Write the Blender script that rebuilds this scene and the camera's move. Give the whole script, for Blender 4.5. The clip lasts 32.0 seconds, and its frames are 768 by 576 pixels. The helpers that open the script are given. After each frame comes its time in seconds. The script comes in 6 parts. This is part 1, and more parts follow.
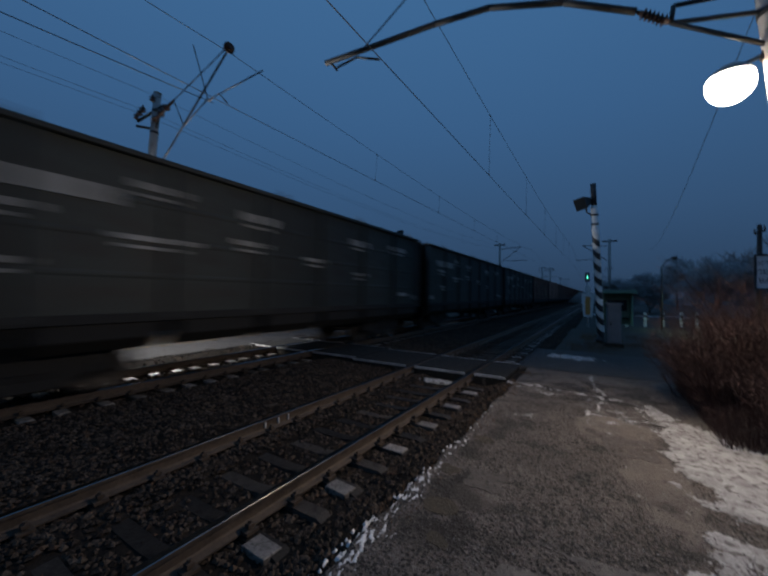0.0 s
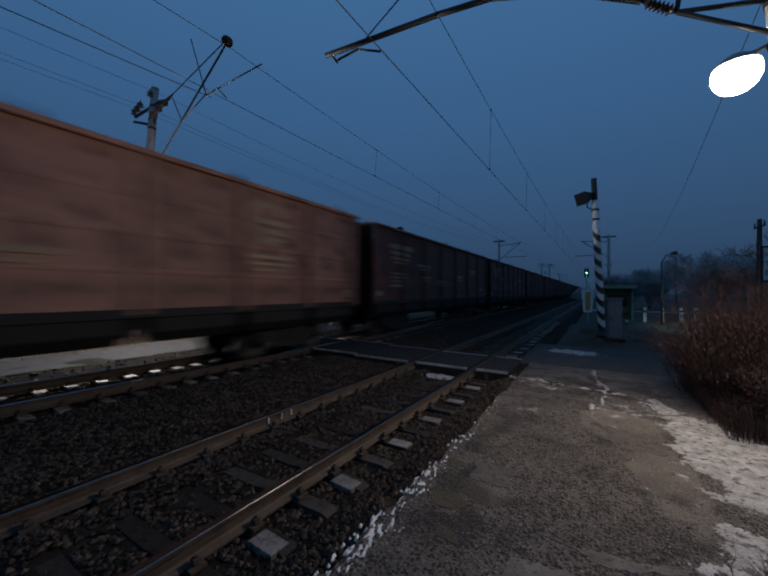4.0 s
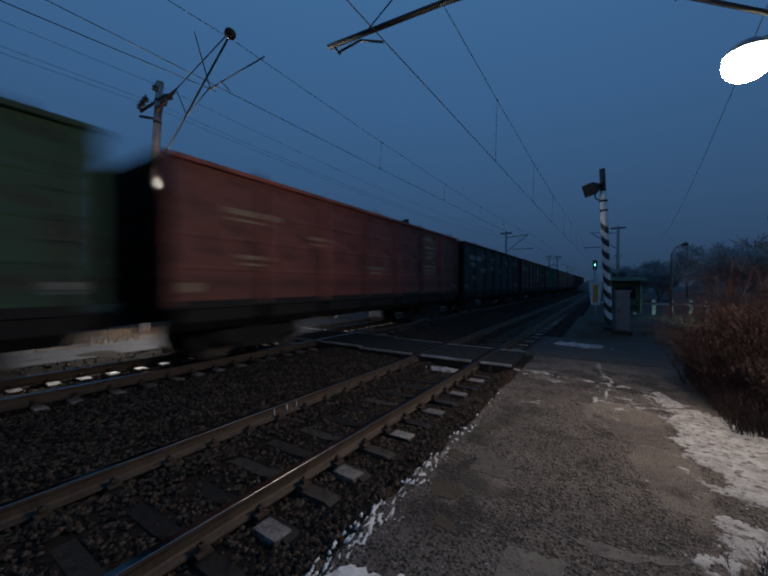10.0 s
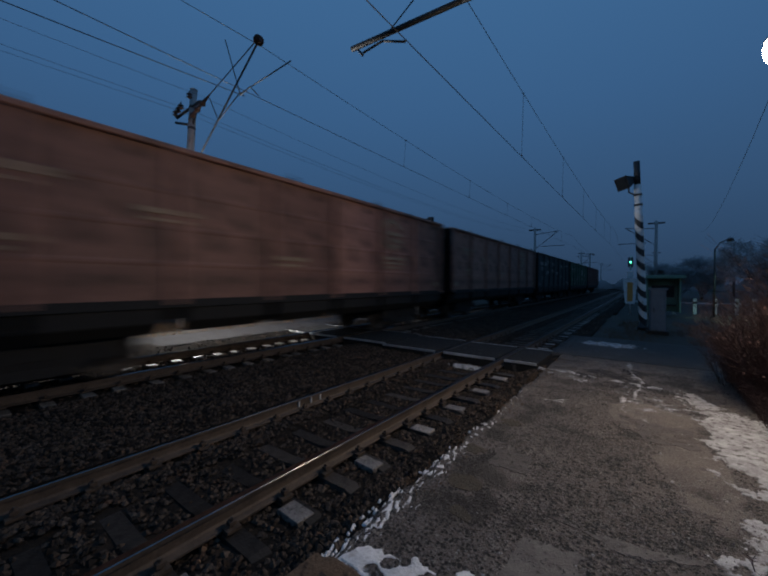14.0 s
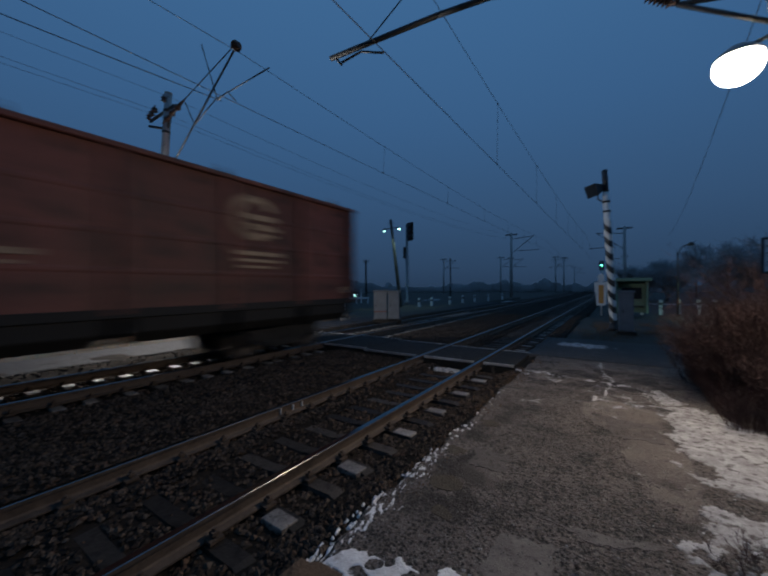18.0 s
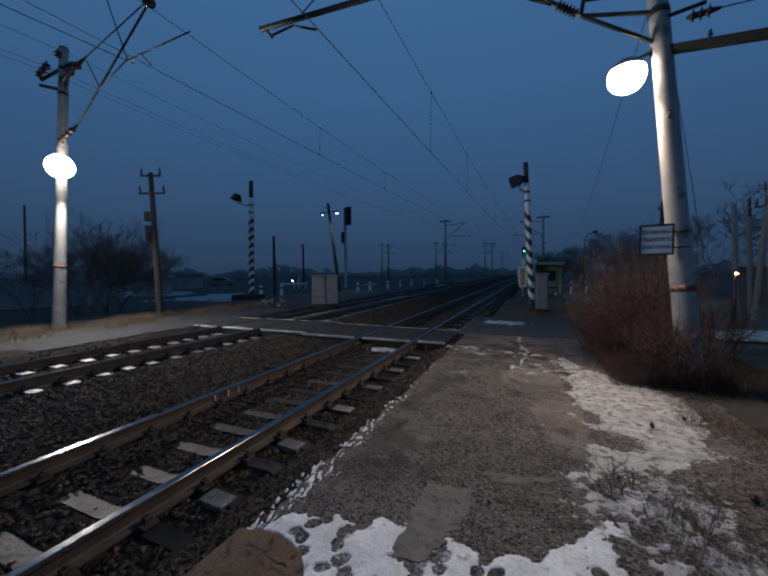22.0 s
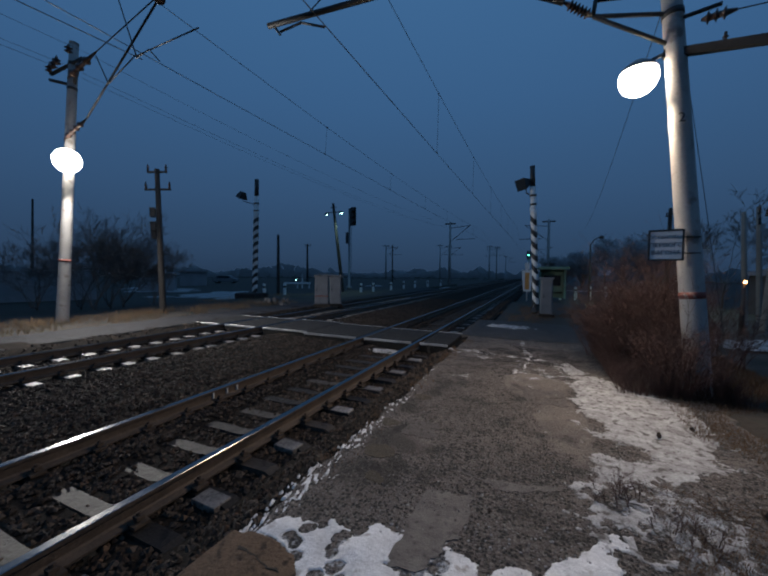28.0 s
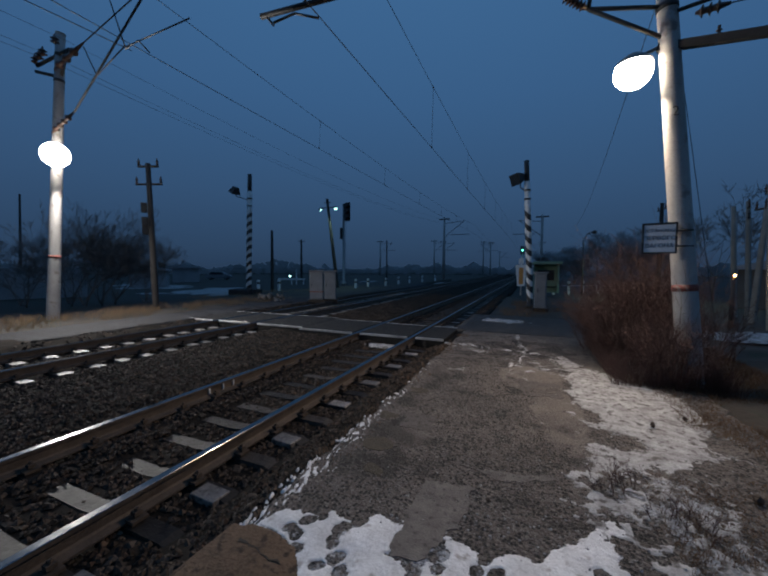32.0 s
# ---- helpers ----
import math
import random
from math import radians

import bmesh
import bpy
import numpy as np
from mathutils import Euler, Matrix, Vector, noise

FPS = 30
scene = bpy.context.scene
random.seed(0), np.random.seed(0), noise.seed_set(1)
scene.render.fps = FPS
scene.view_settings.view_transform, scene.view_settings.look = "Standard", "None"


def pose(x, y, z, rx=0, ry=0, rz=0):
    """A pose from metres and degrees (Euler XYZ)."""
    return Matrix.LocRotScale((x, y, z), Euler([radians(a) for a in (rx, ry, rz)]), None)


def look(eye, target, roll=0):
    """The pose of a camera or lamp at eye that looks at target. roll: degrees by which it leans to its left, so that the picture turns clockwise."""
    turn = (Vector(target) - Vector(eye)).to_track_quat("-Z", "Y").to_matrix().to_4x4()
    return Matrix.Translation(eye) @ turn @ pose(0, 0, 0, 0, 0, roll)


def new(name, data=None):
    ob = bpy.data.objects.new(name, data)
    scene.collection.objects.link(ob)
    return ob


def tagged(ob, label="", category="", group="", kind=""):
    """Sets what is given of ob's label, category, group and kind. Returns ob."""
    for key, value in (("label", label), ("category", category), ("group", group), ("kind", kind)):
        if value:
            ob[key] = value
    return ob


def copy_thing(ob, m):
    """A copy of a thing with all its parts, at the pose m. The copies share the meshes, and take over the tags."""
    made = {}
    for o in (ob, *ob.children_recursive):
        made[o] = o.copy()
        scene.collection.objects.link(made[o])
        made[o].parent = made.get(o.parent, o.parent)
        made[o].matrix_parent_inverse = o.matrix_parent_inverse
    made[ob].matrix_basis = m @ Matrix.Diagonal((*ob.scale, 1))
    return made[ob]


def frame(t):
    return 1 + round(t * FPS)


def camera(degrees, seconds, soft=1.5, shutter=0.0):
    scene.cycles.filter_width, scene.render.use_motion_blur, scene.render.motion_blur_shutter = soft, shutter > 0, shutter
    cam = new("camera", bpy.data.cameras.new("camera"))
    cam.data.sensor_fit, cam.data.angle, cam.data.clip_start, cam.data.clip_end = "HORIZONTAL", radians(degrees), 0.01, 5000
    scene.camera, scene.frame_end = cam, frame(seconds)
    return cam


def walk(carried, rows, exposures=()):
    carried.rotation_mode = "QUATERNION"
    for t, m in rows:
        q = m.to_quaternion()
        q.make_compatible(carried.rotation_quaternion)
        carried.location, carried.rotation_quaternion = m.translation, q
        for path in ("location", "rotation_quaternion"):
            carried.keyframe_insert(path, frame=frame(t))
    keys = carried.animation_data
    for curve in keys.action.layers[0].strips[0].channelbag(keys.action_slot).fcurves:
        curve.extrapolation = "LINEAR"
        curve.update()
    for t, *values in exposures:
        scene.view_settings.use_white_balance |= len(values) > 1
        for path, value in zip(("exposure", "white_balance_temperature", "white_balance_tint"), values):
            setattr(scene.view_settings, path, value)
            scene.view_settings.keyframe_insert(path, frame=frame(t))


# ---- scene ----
cam = camera(96.0, 32.0, soft=2.15, shutter=1.0)
PATH = [
    (0, (-0.523, -0.345, 1.905), (-1.577, 1.354, 1.940), 0.69),
    (0.5, (-0.539, -0.316, 1.912), (-1.552, 1.408, 1.882), -0.41),
    (1, (-0.561, -0.335, 1.922), (-1.571, 1.392, 1.906), -0.22),
    (1.5, (-0.579, -0.343, 1.912), (-1.614, 1.368, 1.930), 0.20),
    (2, (-0.593, -0.344, 1.905), (-1.643, 1.357, 1.954), 0.34),
    (2.5, (-0.596, -0.324, 1.853), (-1.669, 1.364, 1.871), 0.76),
    (3, (-0.597, -0.310, 1.859), (-1.661, 1.383, 1.845), 0.82),
    (3.5, (-0.596, -0.328, 1.861), (-1.652, 1.371, 1.867), 0.69),
    (5.5, (-0.609, -0.346, 1.868), (-1.663, 1.353, 1.900), -0.21),
    (6, (-0.607, -0.345, 1.877), (-1.650, 1.361, 1.895), 0.09),
    (6.5, (-0.610, -0.350, 1.876), (-1.643, 1.362, 1.892), 0.36),
    (7, (-0.611, -0.351, 1.878), (-1.645, 1.361, 1.890), 0.22),
    (7.5, (-0.614, -0.351, 1.877), (-1.656, 1.357, 1.882), 0.34),
    (8, (-0.617, -0.343, 1.874), (-1.656, 1.365, 1.869), 0.20),
    (8.5, (-0.615, -0.343, 1.874), (-1.653, 1.367, 1.867), 0.11),
    (9, (-0.605, -0.347, 1.875), (-1.644, 1.362, 1.863), 0.14),
    (9.5, (-0.585, -0.336, 1.875), (-1.638, 1.364, 1.855), -0.10),
    (10, (-0.540, -0.329, 1.874), (-1.621, 1.354, 1.850), 0.23),
    (10.5, (-0.560, -0.355, 1.885), (-1.596, 1.355, 1.877), 0.85),
    (11, (-0.512, -0.349, 1.891), (-1.559, 1.355, 1.878), 0.40),
    (11.5, (-0.384, -0.326, 1.897), (-1.437, 1.375, 1.876), 1.23),
    (12, (-0.335, -0.342, 1.914), (-1.356, 1.377, 1.889), 1.35),
    (12.5, (-0.366, -0.366, 1.908), (-1.371, 1.362, 1.893), 0.71),
    (13, (-0.432, -0.416, 1.871), (-1.573, 1.226, 1.900), 0.73),
    (13.5, (-0.439, -0.410, 1.851), (-1.655, 1.178, 1.880), 0.64),
    (14, (-0.431, -0.375, 1.852), (-1.632, 1.224, 1.818), 0.21),
    (14.5, (-0.429, -0.375, 1.860), (-1.636, 1.220, 1.831), -0.44),
    (16.5, (-0.413, -0.349, 1.868), (-1.701, 1.180, 1.810), -0.10),
    (17, (-0.413, -0.353, 1.860), (-1.690, 1.184, 1.776), -0.01),
    (17.5, (-0.431, -0.397, 1.873), (-1.641, 1.194, 1.824), -0.50),
    (18, (-0.390, -0.443, 1.872), (-1.499, 1.221, 1.865), -0.36),
    (18.5, (-0.407, -0.496, 1.872), (-1.459, 1.205, 1.879), -0.21),
    (19, (-0.375, -0.494, 1.846), (-1.409, 1.218, 1.849), 0.30),
    (19.5, (-0.318, -0.494, 1.802), (-1.306, 1.243, 1.719), 0.40),
    (20, (-0.283, -0.456, 1.776), (-1.234, 1.296, 1.619), -0.15),
    (20.5, (-0.251, -0.467, 1.801), (-1.140, 1.319, 1.656), -0.55),
    (21, (-0.302, -0.501, 1.794), (-1.084, 1.334, 1.652), -1.35),
    (21.5, (-0.322, -0.537, 1.785), (-1.095, 1.305, 1.683), -0.73),
    (22, (-0.283, -0.558, 1.818), (-1.084, 1.272, 1.723), -0.80),
    (22.5, (-0.320, -0.499, 1.792), (-1.169, 1.308, 1.674), -0.75),
    (23, (-0.310, -0.469, 1.788), (-1.169, 1.332, 1.647), -1.37),
    (23.5, (-0.302, -0.463, 1.795), (-1.159, 1.339, 1.651), -0.70),
    (24, (-0.289, -0.473, 1.805), (-1.125, 1.339, 1.662), 0.17),
    (24.5, (-0.288, -0.490, 1.813), (-1.108, 1.329, 1.670), 1.00),
    (26.5, (-0.327, -0.475, 1.774), (-1.110, 1.360, 1.636), 0.63),
    (27, (-0.295, -0.481, 1.796), (-1.102, 1.344, 1.662), 0.40),
    (27.5, (-0.297, -0.487, 1.803), (-1.132, 1.326, 1.676), 0.17),
    (28, (-0.301, -0.488, 1.798), (-1.120, 1.334, 1.711), 0.44),
    (28.5, (-0.331, -0.494, 1.779), (-1.126, 1.340, 1.704), 0.56),
    (29, (-0.320, -0.498, 1.778), (-1.102, 1.340, 1.683), 0.81),
    (29.5, (-0.328, -0.489, 1.771), (-1.119, 1.344, 1.652), 0.73),
    (30, (-0.334, -0.487, 1.764), (-1.122, 1.347, 1.628), 0.61),
    (30.5, (-0.335, -0.487, 1.769), (-1.114, 1.349, 1.622), 0.27),
    (31, (-0.316, -0.500, 1.784), (-1.079, 1.344, 1.649), -0.18),
    (31.5, (-0.320, -0.504, 1.783), (-1.090, 1.338, 1.662), -0.05),
    (32, (-0.334, -0.495, 1.770), (-1.123, 1.340, 1.659), 0.20),
]
walk(cam, [(t, look(eye, target, roll)) for t, eye, target, roll in PATH])

# ---- world and light ----
world = bpy.data.worlds.new("dusk")
scene.world = world
world.use_nodes = True
wn, wl = world.node_tree.nodes, world.node_tree.links
wn.clear()
w_out, w_bg = wn.new("ShaderNodeOutputWorld"), wn.new("ShaderNodeBackground")
w_tc, w_sep, w_ramp = wn.new("ShaderNodeTexCoord"), wn.new("ShaderNodeSeparateXYZ"), wn.new("ShaderNodeValToRGB")
wl.new(w_tc.outputs["Generated"], w_sep.inputs[0])
wl.new(w_sep.outputs["Z"], w_ramp.inputs[0])
wl.new(w_ramp.outputs[0], w_bg.inputs[0])
wl.new(w_bg.outputs[0], w_out.inputs[0])
SKY = [(0.0, (0.0125, 0.0265, 0.054)), (0.05, (0.0155, 0.034, 0.069)), (0.2, (0.0205, 0.0495, 0.104)), (0.42, (0.0245, 0.067, 0.146)), (0.7, (0.03, 0.086, 0.184)), (1.0, (0.033, 0.095, 0.205))]
while len(w_ramp.color_ramp.elements) < len(SKY):
    w_ramp.color_ramp.elements.new(0.5)
for el, (p, c) in zip(w_ramp.color_ramp.elements, SKY):
    el.position, el.color = p, (*c, 1)
w_bg.inputs[1].default_value = 1.62


def lamp(name, where, target, power, colour, size, spread=170):
    d = bpy.data.lights.new(name, "AREA")
    d.shape, d.size, d.energy, d.color, d.spread = "DISK", size, power, colour, radians(spread)
    ob = new(name, d)
    ob.matrix_world = look(where, target)
    return ob


LAMP_R, LAMP_L = Vector((1.07, 6.4, 5.06)), Vector((-15.04, 5.96, 5.62))
lamp("lamp_light_near", LAMP_R + Vector((0, 0, -0.5)), LAMP_R + Vector((-2.5, -3.0, -4.6)), 190, (1.0, 0.81, 0.62), 0.4, 170)
lamp("lamp_light_far", LAMP_L + Vector((0, 0, -0.62)), LAMP_L + Vector((4, -0.3, -3.4)), 830, (1.0, 0.965, 0.93), 0.4)
lamp("lamp_light_crossing", (-17.0, 26.6, 7.15), (-16.3, 27, 0), 50, (0.6, 1.0, 0.82), 0.3, 125)
lamp("lamp_light_behind_sign", (8.72, 27.9, 2.55), (8.3, 22.0, 1.2), 45, (0.68, 1.0, 0.82), 0.2)
# Green light assumed from an unseen source, hung clear of the street lamp.
lamp("lamp_light_road", (4.3, 26.4, 4.1), (5.3, 27.5, 0), 120, (0.5, 1.0, 0.72), 0.2, 104)
lamp("lamp_light_orange", (6.42, 16.0, 1.42), (7.5, 14.5, 0.6), 3, (1.0, 0.6, 0.3), 0.15)

# ---- materials ----


def mat(name, a, b, scale=6.0, rough=0.8, metal=0.0, bump=0.3, fine=40.0, spot=None, spots=0.0, spec=0.5, random_amount=0.0, rough_var=0.15):
    """A worn surface: two base colours mixed by noise at two scales, stains, relief."""
    m = bpy.data.materials.new(name)
    m.use_nodes = True
    n, l = m.node_tree.nodes, m.node_tree.links
    bs = n["Principled BSDF"]
    tc = n.new("ShaderNodeTexCoord")
    n1, n2 = n.new("ShaderNodeTexNoise"), n.new("ShaderNodeTexNoise")
    for t, s, d in ((n1, scale, 5), (n2, fine, 4)):
        t.inputs["Scale"].default_value, t.inputs["Detail"].default_value, t.inputs["Roughness"].default_value = s, d, 0.65
        l.new(tc.outputs["Object"], t.inputs["Vector"])
    add = n.new("ShaderNodeMath")
    add.operation = "MULTIPLY_ADD"
    l.new(n2.outputs[0], add.inputs[0])
    add.inputs[1].default_value = 0.5
    l.new(n1.outputs[0], add.inputs[2])
    rng = n.new("ShaderNodeMapRange")
    rng.inputs[1].default_value, rng.inputs[2].default_value = 0.5, 1.0
    l.new(add.outputs[0], rng.inputs[0])
    mix = n.new("ShaderNodeMix")
    mix.data_type = "RGBA"
    mix.inputs[6].default_value, mix.inputs[7].default_value = (*a, 1), (*b, 1)
    l.new(rng.outputs[0], mix.inputs[0])
    colour = mix.outputs[2]
    if spot:
        n3 = n.new("ShaderNodeTexNoise")
        n3.inputs["Scale"].default_value, n3.inputs["Detail"].default_value = scale * 2.3, 6
        l.new(tc.outputs["Object"], n3.inputs["Vector"])
        r3 = n.new("ShaderNodeMapRange")
        r3.inputs[1].default_value, r3.inputs[2].default_value = 0.62 - spots * 0.2, 0.72 - spots * 0.2
        l.new(n3.outputs[0], r3.inputs[0])
        mx = n.new("ShaderNodeMix")
        mx.data_type = "RGBA"
        mx.inputs[7].default_value = (*spot, 1)
        l.new(r3.outputs[0], mx.inputs[0])
        l.new(colour, mx.inputs[6])
        colour = mx.outputs[2]
    if random_amount:
        info, hsv = n.new("ShaderNodeObjectInfo"), n.new("ShaderNodeHueSaturation")
        mr = n.new("ShaderNodeMapRange")
        mr.inputs[3].default_value, mr.inputs[4].default_value = 1 - random_amount, 1 + random_amount
        l.new(info.outputs["Random"], mr.inputs[0])
        l.new(mr.outputs[0], hsv.inputs["Value"])
        l.new(colour, hsv.inputs["Color"])
        colour = hsv.outputs[0]
    l.new(colour, bs.inputs["Base Color"])
    rr = n.new("ShaderNodeMapRange")
    rr.inputs[3].default_value, rr.inputs[4].default_value = max(0.03, rough - rough_var), min(1, rough + rough_var)
    l.new(n1.outputs[0], rr.inputs[0])
    l.new(rr.outputs[0], bs.inputs["Roughness"])
    bs.inputs["Metallic"].default_value = metal
    bs.inputs["Specular IOR Level"].default_value = spec
    if bump:
        bp = n.new("ShaderNodeBump")
        bp.inputs["Strength"].default_value, bp.inputs["Distance"].default_value = bump, 0.02
        l.new(n2.outputs[0], bp.inputs["Height"])
        l.new(bp.outputs[0], bs.inputs["Normal"])
    return m


def per_island(m, low, high):
    """Let every loose piece of one mesh differ in brightness."""
    n, l = m.node_tree.nodes, m.node_tree.links
    bs = n["Principled BSDF"]
    src = bs.inputs["Base Color"].links[0].from_socket
    geo, mr, hsv = n.new("ShaderNodeNewGeometry"), n.new("ShaderNodeMapRange"), n.new("ShaderNodeHueSaturation")
    mr.inputs[3].default_value, mr.inputs[4].default_value = low, high
    l.new(geo.outputs["Random Per Island"], mr.inputs[0])
    l.new(mr.outputs[0], hsv.inputs["Value"])
    l.new(src, hsv.inputs["Color"])
    l.new(hsv.outputs[0], bs.inputs["Base Color"])


def glow(name, colour, strength):
    m = bpy.data.materials.new(name)
    m.use_nodes = True
    bs = m.node_tree.nodes["Principled BSDF"]
    bs.inputs["Base Color"].default_value = (*colour, 1)
    bs.inputs["Emission Color"].default_value = (*colour, 1)
    bs.inputs["Emission Strength"].default_value = strength
    return m




def asphalt(name, a, b, snow_a, snow_b, areas, stains, worn):
    """Pitted coarse asphalt with a dusting of snow in given ovals (x, y, rx, ry, amount), damp and darkened ovals and
    smooth worn places.
    """
    m = mat(name, a, b, 1.1, 0.78, 0, 0, 26, (0.045, 0.038, 0.032), 0.35, spec=0.35)
    n, l = m.node_tree.nodes, m.node_tree.links
    bs = n["Principled BSDF"]
    tc = n.new("ShaderNodeTexCoord")
    base = bs.inputs["Base Color"].links[0].from_socket

    def tex(kind, scale):
        t = n.new(kind)
        t.inputs["Scale"].default_value = scale
        l.new(tc.outputs["Object"], t.inputs["Vector"])
        return t

    def sum_of(op, u, v):
        k = n.new("ShaderNodeMath")
        k.operation = op
        for i, w in enumerate((u, v)):
            if isinstance(w, (int, float)):
                k.inputs[i].default_value = w
            else:
                l.new(w, k.inputs[i])
        return k.outputs[0]

    def ramp(v, lo, hi, out0=0.0, out1=1.0):
        r = n.new("ShaderNodeMapRange")
        r.interpolation_type = "SMOOTHSTEP"
        r.inputs[1].default_value, r.inputs[2].default_value, r.inputs[3].default_value, r.inputs[4].default_value = lo, hi, out0, out1
        l.new(v, r.inputs[0])
        return r.outputs[0]

    def blend(f, u, v):
        k = n.new("ShaderNodeMix")
        k.data_type = "RGBA"
        l.new(f, k.inputs[0])
        for i, w in ((6, u), (7, v)):
            if isinstance(w, tuple):
                k.inputs[i].default_value = (*w, 1)
            else:
                l.new(w, k.inputs[i])
        return k.outputs[2]

    def oval(x, y, rx, ry, k):
        mp = n.new("ShaderNodeMapping")
        mp.inputs["Location"].default_value = (-x / rx, -y / ry, 0)
        mp.inputs["Scale"].default_value = (1 / rx, 1 / ry, 0)
        l.new(tc.outputs["Object"], mp.inputs["Vector"])
        ln = n.new("ShaderNodeVectorMath")
        ln.operation = "LENGTH"
        l.new(mp.outputs[0], ln.inputs[0])
        return ramp(ln.outputs["Value"], 1.35, 0.35, 0.0, k)

    def all_of(ovals):
        v = oval(*ovals[0])
        for o in ovals[1:]:
            v = sum_of("MAXIMUM", v, oval(*o))
        return v

    cells, cells2 = tex("ShaderNodeTexVoronoi", 34.0), tex("ShaderNodeTexVoronoi", 85.0)
    where = tex("ShaderNodeTexNoise", 2.2)
    where.inputs["Detail"].default_value = 6
    sep = n.new("ShaderNodeSeparateColor")
    l.new(cells.outputs["Color"], sep.inputs[0])
    bend, moved = n.new("ShaderNodeVectorMath"), tex("ShaderNodeTexNoise", 38.0)
    bend.operation = "MULTIPLY_ADD"
    bend.inputs[1].default_value = (0.014, 0.014, 0.0)
    l.new(moved.outputs["Color"], bend.inputs[0])
    l.new(tc.outputs["Object"], bend.inputs[2])
    for v in (cells, cells2):
        l.new(bend.outputs[0], v.inputs["Vector"])
    gap = sum_of("MULTIPLY", ramp(cells.outputs["Distance"], 0.38, 0.7), ramp(where.outputs[0], 0.36, 0.56, 0.25, 1.0))
    smooth = ramp(sum_of("ADD", all_of(worn), sum_of("MULTIPLY", sum_of("SUBTRACT", where.outputs[0], 0.5), 1.2)), 0.35, 0.6)
    rough = sum_of("SUBTRACT", 1.0, smooth)
    gap = sum_of("MULTIPLY", gap, rough)
    # Darker colour between the grains stands in for shade in the relief.
    base = blend(sum_of("MULTIPLY", gap, 0.42), base, (0.02, 0.0165, 0.014))
    pit = ramp(sum_of("ADD", sep.outputs[0], where.outputs[0]), 0.84, 0.9)
    pit = sum_of("MULTIPLY", sum_of("MULTIPLY", pit, rough), ramp(cells.outputs["Distance"], 0.6, 0.42))
    # Pits are shaded by near-black colour as well as by bump.
    base = blend(sum_of("MULTIPLY", pit, 0.95), base, (0.009, 0.0075, 0.0065))
    sep2 = n.new("ShaderNodeSeparateColor")
    l.new(cells2.outputs["Color"], sep2.inputs[0])
    pale = ramp(sep2.outputs[1], 0.86, 0.89, 0.0, 0.6)
    base = blend(pale, base, (0.2, 0.18, 0.165))
    amount = all_of(areas)
    damp = sum_of("ADD", all_of(stains), sum_of("MULTIPLY", sum_of("SUBTRACT", where.outputs[0], 0.5), 1.9))
    base = blend(ramp(damp, 0.25, 0.7, 0.0, 0.8), base, (0.024, 0.019, 0.0155))
    dust, dust2 = tex("ShaderNodeTexNoise", 3.4), tex("ShaderNodeTexNoise", 34.0)
    for t in (dust, dust2):
        t.inputs["Detail"].default_value, t.inputs["Roughness"].default_value = 8, 0.7
    f = sum_of("ADD", sum_of("MULTIPLY", amount, 1.0), sum_of("MULTIPLY", sum_of("SUBTRACT", dust.outputs[0], 0.5), 2.2))
    f = sum_of("ADD", f, sum_of("MULTIPLY", sum_of("SUBTRACT", dust2.outputs[0], 0.5), 0.8))
    f = ramp(f, 0.4, 0.66, 0.0, 0.85)
    f = sum_of("MULTIPLY", f, sum_of("SUBTRACT", 1.0, sum_of("MULTIPLY", pit, 0.15)))
    mottle = tex("ShaderNodeTexNoise", 8.0)
    mottle.inputs["Detail"].default_value, mottle.inputs["Roughness"].default_value = 7, 0.75
    base = blend(f, base, blend(ramp(mottle.outputs[0], 0.3, 0.68), snow_a, snow_b))
    l.new(base, bs.inputs["Base Color"])
    high = sum_of("ADD", sum_of("MULTIPLY", ramp(cells2.outputs["Distance"], 0.8, 0.0), 0.35), sum_of("MULTIPLY", pit, -1.0))
    high = sum_of("ADD", high, sum_of("MULTIPLY", dust2.outputs[0], 0.9))
    high = sum_of("ADD", high, sum_of("MULTIPLY", gap, -0.9))
    bp = n.new("ShaderNodeBump")
    bp.inputs["Strength"].default_value, bp.inputs["Distance"].default_value = 1.0, 0.014
    l.new(high, bp.inputs["Height"])
    l.new(bp.outputs[0], bs.inputs["Normal"])
    return m


# The last of the stain ovals only darkens the path before the deck.
M_ASPHALT = asphalt("asphalt", (0.068, 0.055, 0.046), (0.185, 0.152, 0.129), (0.16, 0.162, 0.166), (0.56, 0.575, 0.6), (
    (0.95, 4.6, 0.8, 1.5, 0.5), (0.68, 2.6, 0.62, 0.95, 0.45), (-0.75, 1.2, 1.4, 0.62, 0.5), (-0.1, 6.4, 1.0, 1.2, 0.34), (-1.5, 7.4, 0.9, 0.3, 0.36)), (
    (-1.65, 2.6, 0.4, 1.1, 0.62), (-1.1, 2.35, 0.5, 0.3, 0.45), (-1.75, 4.6, 0.3, 1.3, 0.5), (-0.2, 2.2, 0.5, 0.35, 0.35), (0.3, 5.9, 0.6, 0.5, 0.25), (-1.2, 6.6, 0.8, 0.6, 0.45), (-0.5, 7.8, 1.5, 1.1, 0.55)), (
    (0.0, 4.2, 0.34, 1.0, 0.9), (-0.3, 5.6, 0.7, 0.9, 0.7), (0.25, 3.2, 0.3, 0.5, 0.6), (-1.5, 3.0, 0.3, 0.5, 0.6)))
